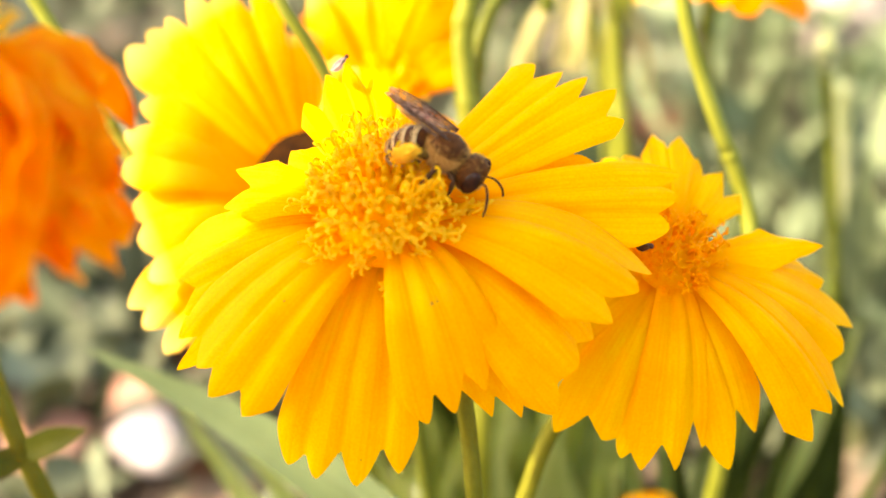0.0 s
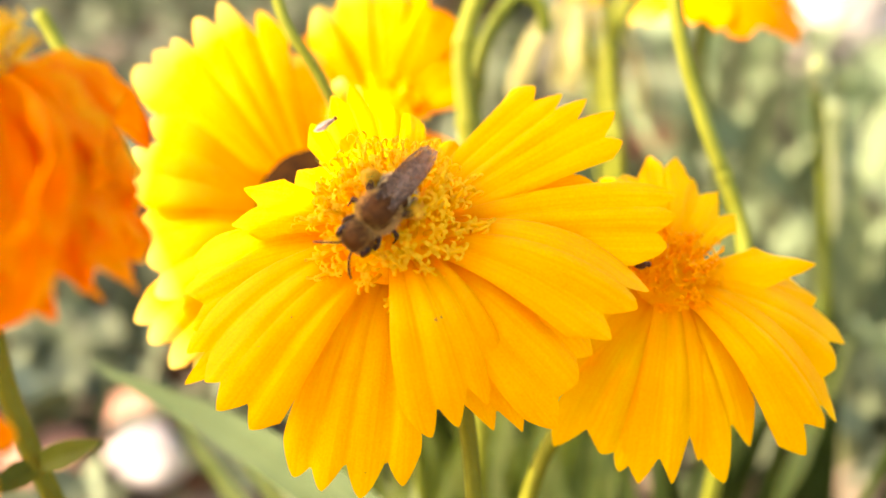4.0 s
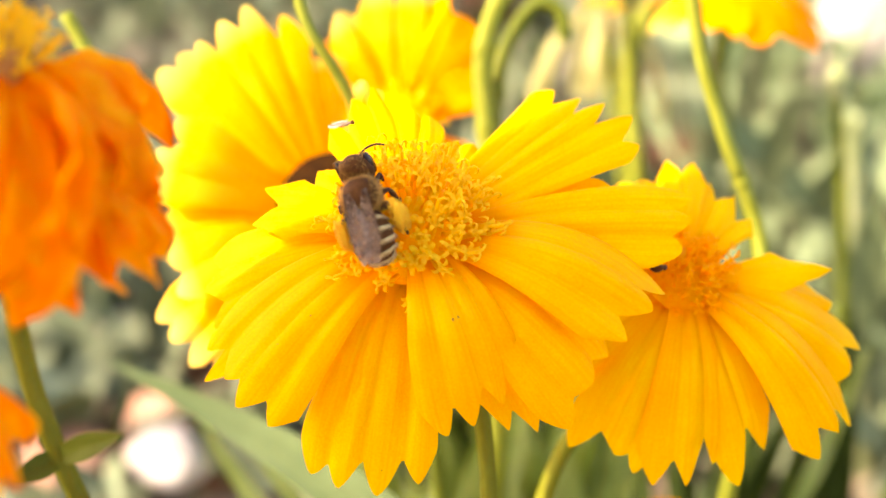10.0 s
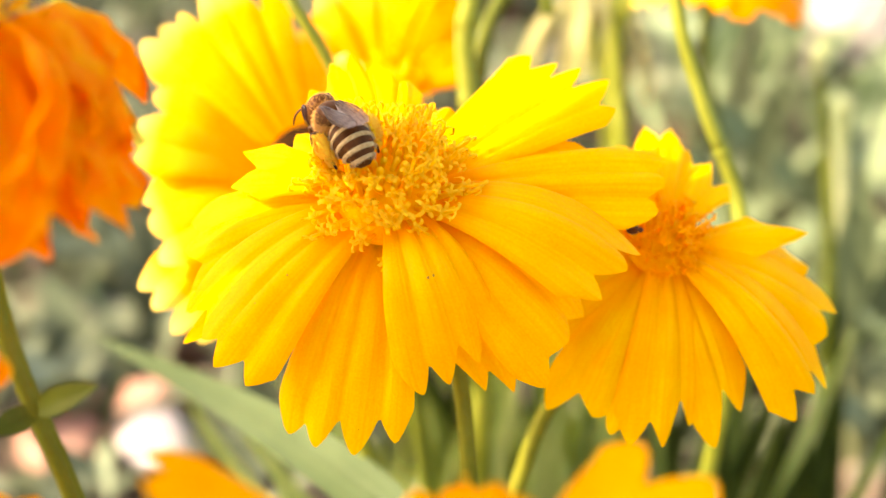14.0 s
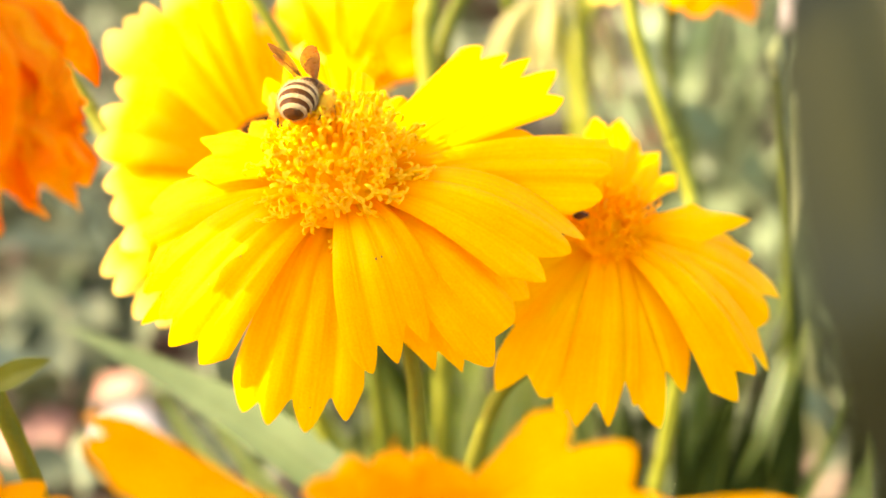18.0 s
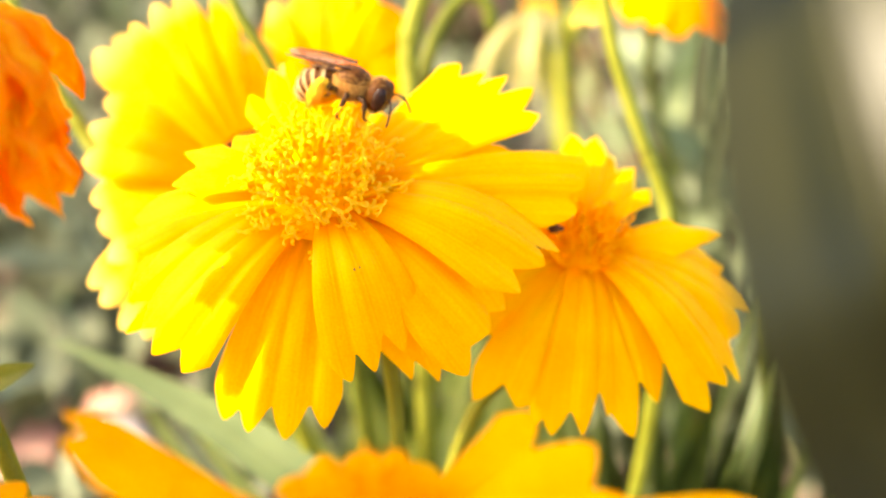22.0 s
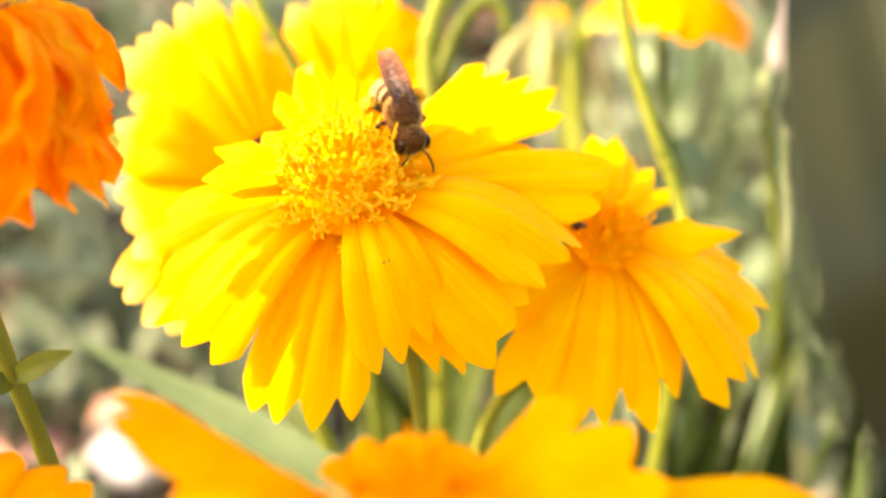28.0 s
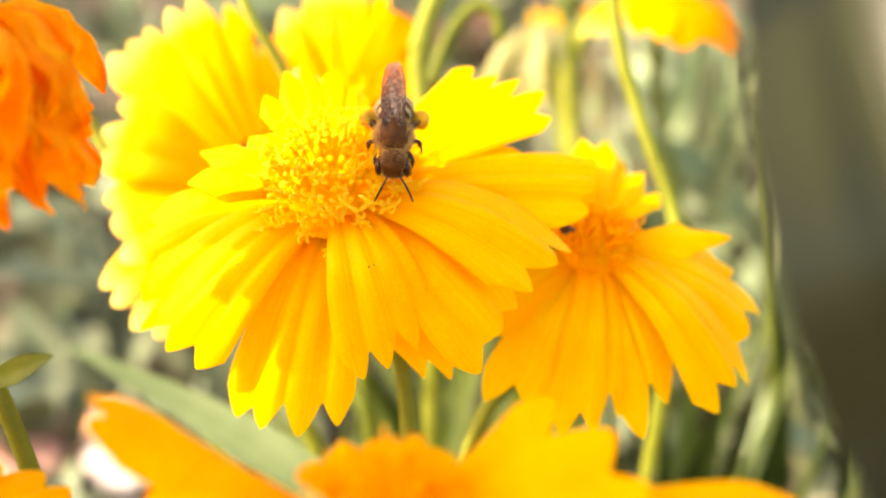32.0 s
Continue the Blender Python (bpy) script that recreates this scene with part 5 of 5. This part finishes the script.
GNAT_PATH = [(0, -0.00902, 0.10805, 0.13745, 0, -20, 60), (2, -0.00798, 0.10621, 0.13827, 0, -20, 20), (3.5, -0.01067, 0.10485, 0.13483, 0, -20, 40), (4.5, -0.01049, 0.10461, 0.13502, 0, -20, 35), (7, -0.01064, 0.10394, 0.13538, 0, -20, -15), (9, -0.01073, 0.10307, 0.13559, 0, -20, -15), (11, -0.01082, 0.10258, 0.13584, 0, -20, -25), (11.8, -0.00910, 0.10500, 0.13354, 0, -20, -40), (12.4, -0.00942, 0.11158, 0.13139, 0, -20, -40), (32, -0.00379, 0.10604, 0.13149, 0, -20, -40)]

# seconds, place in metres, turn in degrees
BEE_PATH = [
    (0, 0.00032, 0.09583, 0.13412, 2.6, 26.5, -23.5),
    (0.5, 0.00066, 0.09579, 0.13386, 6.6, 31.7, -30.9),
    (1, -0.00095, 0.09517, 0.13464, -5.6, 43.8, -75.4),
    (1.5, -0.00324, 0.09345, 0.13456, -2.0, 42.5, -83.9),
    (2, -0.00415, 0.09215, 0.13375, -8.3, 44.9, -99.1),
    (2.5, -0.00451, 0.09155, 0.13320, -4.4, 45.4, -93.3),
    (3, -0.00505, 0.09103, 0.13260, -20.5, 42.0, -113.9),
    (3.5, -0.00512, 0.09092, 0.13247, -25.9, 42.0, -119.1),
    (4, -0.00558, 0.09107, 0.13258, -40.0, 27.7, -132.3),
    (4.5, -0.00503, 0.09106, 0.13264, -38.1, 31.2, -127.3),
    (5.5, -0.00666, 0.09116, 0.13238, -36.2, 20.7, -148.8),
    (6.5, -0.00795, 0.09132, 0.13189, -40.6, 15.3, -161.1),
    (7, -0.00844, 0.09330, 0.13309, -41.8, 8.7, -172.2),
    (7.5, -0.00752, 0.09166, 0.13198, -40.4, 2.3, 176.3),
    (8, -0.00835, 0.09184, 0.13166, -29.4, -7.8, 141.1),
    (8.5, -0.00815, 0.09082, 0.13249, -33.1, -10.9, 136.5),
    (9, -0.00956, 0.09122, 0.13167, -33.3, -12.4, 132.0),
    (9.5, -0.00902, 0.09107, 0.13206, -37.1, -28.9, 118.9),
    (10, -0.00858, 0.09207, 0.13344, -29.7, -38.0, 108.4),
    (10.5, -0.00791, 0.09131, 0.13318, -18.1, -60.4, 94.3),
    (11, -0.00760, 0.09285, 0.13450, -1.4, -61.2, 78.3),
    (11.5, -0.00803, 0.09442, 0.13500, -17.9, -60.2, 93.9),
    (12, -0.00859, 0.09665, 0.13515, -9.1, -14.6, 97.3),
    (12.5, -0.00797, 0.09575, 0.13553, -12.9, -11.1, 106.6),
    (13, -0.00754, 0.09567, 0.13567, -14.8, -6.6, 114.1),
    (13.5, -0.00772, 0.09455, 0.13535, -15.5, -4.6, 117.7),
    (14, -0.00930, 0.09715, 0.13477, -15.2, -3.9, 119.2),
    (14.5, -0.00985, 0.10131, 0.13436, -15.3, -7.2, 109.4),
    (15.5, -0.00960, 0.10263, 0.13491, -2.3, 6.5, 102.6),
    (16.5, -0.00904, 0.10192, 0.13579, 0.3, 20.9, 93.3),
    (17, -0.00806, 0.10259, 0.13451, -0.9, 23.7, 89.9),
    (17.5, -0.00714, 0.10138, 0.13461, -1.9, 23.6, 86.9),
    (18, -0.00776, 0.10107, 0.13446, -4.0, 21.6, 80.9),
    (18.5, -0.00817, 0.10233, 0.13409, -11.1, 19.3, 67.8),
    (19, -0.00644, 0.10236, 0.13523, -9.9, 12.9, 49.2),
    (19.5, -0.00610, 0.10222, 0.13492, -9.2, 9.2, 38.7),
    (20, -0.00576, 0.10257, 0.13601, -5.2, 3.4, 21.6),
    (20.5, -0.00388, 0.10185, 0.13613, -1.6, 3.6, 8.6),
    (21, -0.00303, 0.10198, 0.13626, 1.2, 2.7, -0.3),
    (21.5, -0.00218, 0.10212, 0.13664, 1.4, 5.8, -7.6),
    (22, -0.00180, 0.10123, 0.13725, -0.6, 11.1, -15.5),
    (22.5, 0.00001, 0.10125, 0.13718, -4.0, 11.2, -23.3),
    (23, 0.00115, 0.10090, 0.13618, -6.7, 11.9, -33.6),
    (23.5, 0.00137, 0.10087, 0.13574, -8.4, 8.9, -37.0),
    (24, 0.00181, 0.10103, 0.13623, -8.6, 5.0, -42.8),
    (24.5, -0.00012, 0.10108, 0.13658, -6.2, 12.0, -52.6),
    (25, 0.00048, 0.09980, 0.13728, -7.0, 15.4, -58.3),
    (25.5, -0.00013, 0.09962, 0.13679, -5.2, 19.1, -52.6),
    (26, 0.00026, 0.09973, 0.13683, -1.9, 23.1, -44.9),
    (26.5, -0.00010, 0.09916, 0.13554, 0.7, 30.4, -48.7),
    (27.5, 0.00019, 0.09823, 0.13544, 1.1, 36.0, -58.4),
    (28.5, 0.00053, 0.09773, 0.13467, 5.6, 37.0, -68.5),
    (29, 0.00034, 0.09774, 0.13478, 9.6, 36.2, -56.9),
    (29.5, 0.00075, 0.09809, 0.13501, 19.3, 36.3, -45.5),
    (30, 0.00167, 0.09768, 0.13392, 14.6, 39.0, -57.9),
    (30.5, 0.00177, 0.09767, 0.13384, 10.4, 42.0, -61.6),
    (31, 0.00044, 0.09578, 0.13491, -0.5, 38.9, -94.3),
    (31.5, 0.00099, 0.09476, 0.13446, 5.1, 39.5, -79.1),
    (32, 0.00101, 0.09406, 0.13454, 1.9, 40.3, -88.3),
]


# the slow sway of the added shading leaves, timed to uncover the flower
SWAY = [(0, (0.0000, -0.0000, 0.0000), 2), (6, (0.0000, -0.0002, 0.0000), 2), (11, (0.0002, -0.0008, 0.0000), 3), (13.5, (0.0005, -0.0028, 0.0000), 8), (16.5, (0.0011, -0.0060, 0.0000), 16), (19, (0.0013, -0.0067, 0.0000), 19), (23, (0.0013, -0.0071, 0.0000), 20), (32, (0.0014, -0.0074, 0.0000), 21)]
SWAY_YOUNG = [(0, (-0.0005, 0.0025, -0.0000), 20), (4, (-0.0004, 0.0020, -0.0000), 20), (7, (-0.0001, 0.0003, -0.0000), 20), (11, (0.0001, -0.0004, 0.0000), 20), (13.5, (0.0007, -0.0034, 0.0000), 21), (16.5, (0.0017, -0.0088, 0.0000), 23), (19, (0.0021, -0.0108, 0.0000), 25), (32, (0.0023, -0.0118, 0.0000), 26)]


def motions():
    walk(bee, [(t, pose(*row)) for t, *row in BEE_PATH])
    home = shade.matrix_basis.copy()
    walk(shade, [(t, Matrix.Translation(d) @ home @ pose(0, 0, 0, 0, 0, a)) for t, d, a in SWAY])
    walk(gnat, [(t, pose(*row)) for t, *row in GNAT_PATH])
    # the leaflet swings out past the edge of its leaf
    joint = Matrix.Translation((0.003, -0.002, 0))
    walk(leaflet, [(t, joint @ pose(0, 0, 0, 0, 0, a) @ joint.inverted()) for t, a in ((0, 55), (11.5, 52), (13.5, 32), (16, 2), (19, -6), (32, -8))])
    home_young = young.matrix_basis.copy()
    walk(young, [(t, Matrix.Translation(d) @ home_young @ pose(0, 0, 0, 0, 0, a)) for t, d, a in SWAY_YOUNG])
    # the wings stand up in a V while the bee faces away
    for w, s in WINGS:
        home = w.matrix_basis.copy()
        walk(w, [(t, home @ pose(0, 0, 0, 0, up, s * -apart)) for t, up, apart in ((0, 2, 0), (10, 0, 1), (12, 2, 2), (14, 8, 5), (15.5, 14, 12), (17, 17, 18), (18, 20, 18), (19, 12, 10), (20, 3, 3), (22, -4, 0), (24, -6, 0), (26, -6, 0), (29, 0, 0), (32, 2, 0))])
    # the abdomen bends down while the bee works head first
    home = abdomen.matrix_basis.copy()
    joint = Matrix.Translation((-0.0014, 0, -0.0001))
    walk(abdomen, [(t, home @ joint @ pose(0, 0, 0, 0, bend, 0) @ joint.inverted()) for t, bend in ((0, -30), (6, -26), (7.5, -12), (9, -2), (18, 2), (20, -8), (23, -12), (24, -12), (25, -20), (27, -20), (30, -14), (32, -14))])
    rnd = random.Random(12)
    for a, s in ANT:
        home = a.matrix_basis.copy()
        walk(a, [(t, home @ pose(0, 0, 0, rnd.uniform(-12, 12), rnd.uniform(-18, 18), rnd.uniform(-16, 16))) for t in range(0, 33)])
    for leg, s in HIND:
        home = leg.matrix_basis.copy()
        walk(leg, [(t, home @ pose(0, 0, 0, rnd.uniform(-8, 8), rnd.uniform(-10, 10), rnd.uniform(-8, 8))) for t in range(0, 33)])
    home = head.matrix_basis.copy()
    walk(head, [(t, home @ pose(0, 0, 0, 0, rnd.uniform(-6, 10), rnd.uniform(-7, 7))) for t in range(0, 33)])


motions()
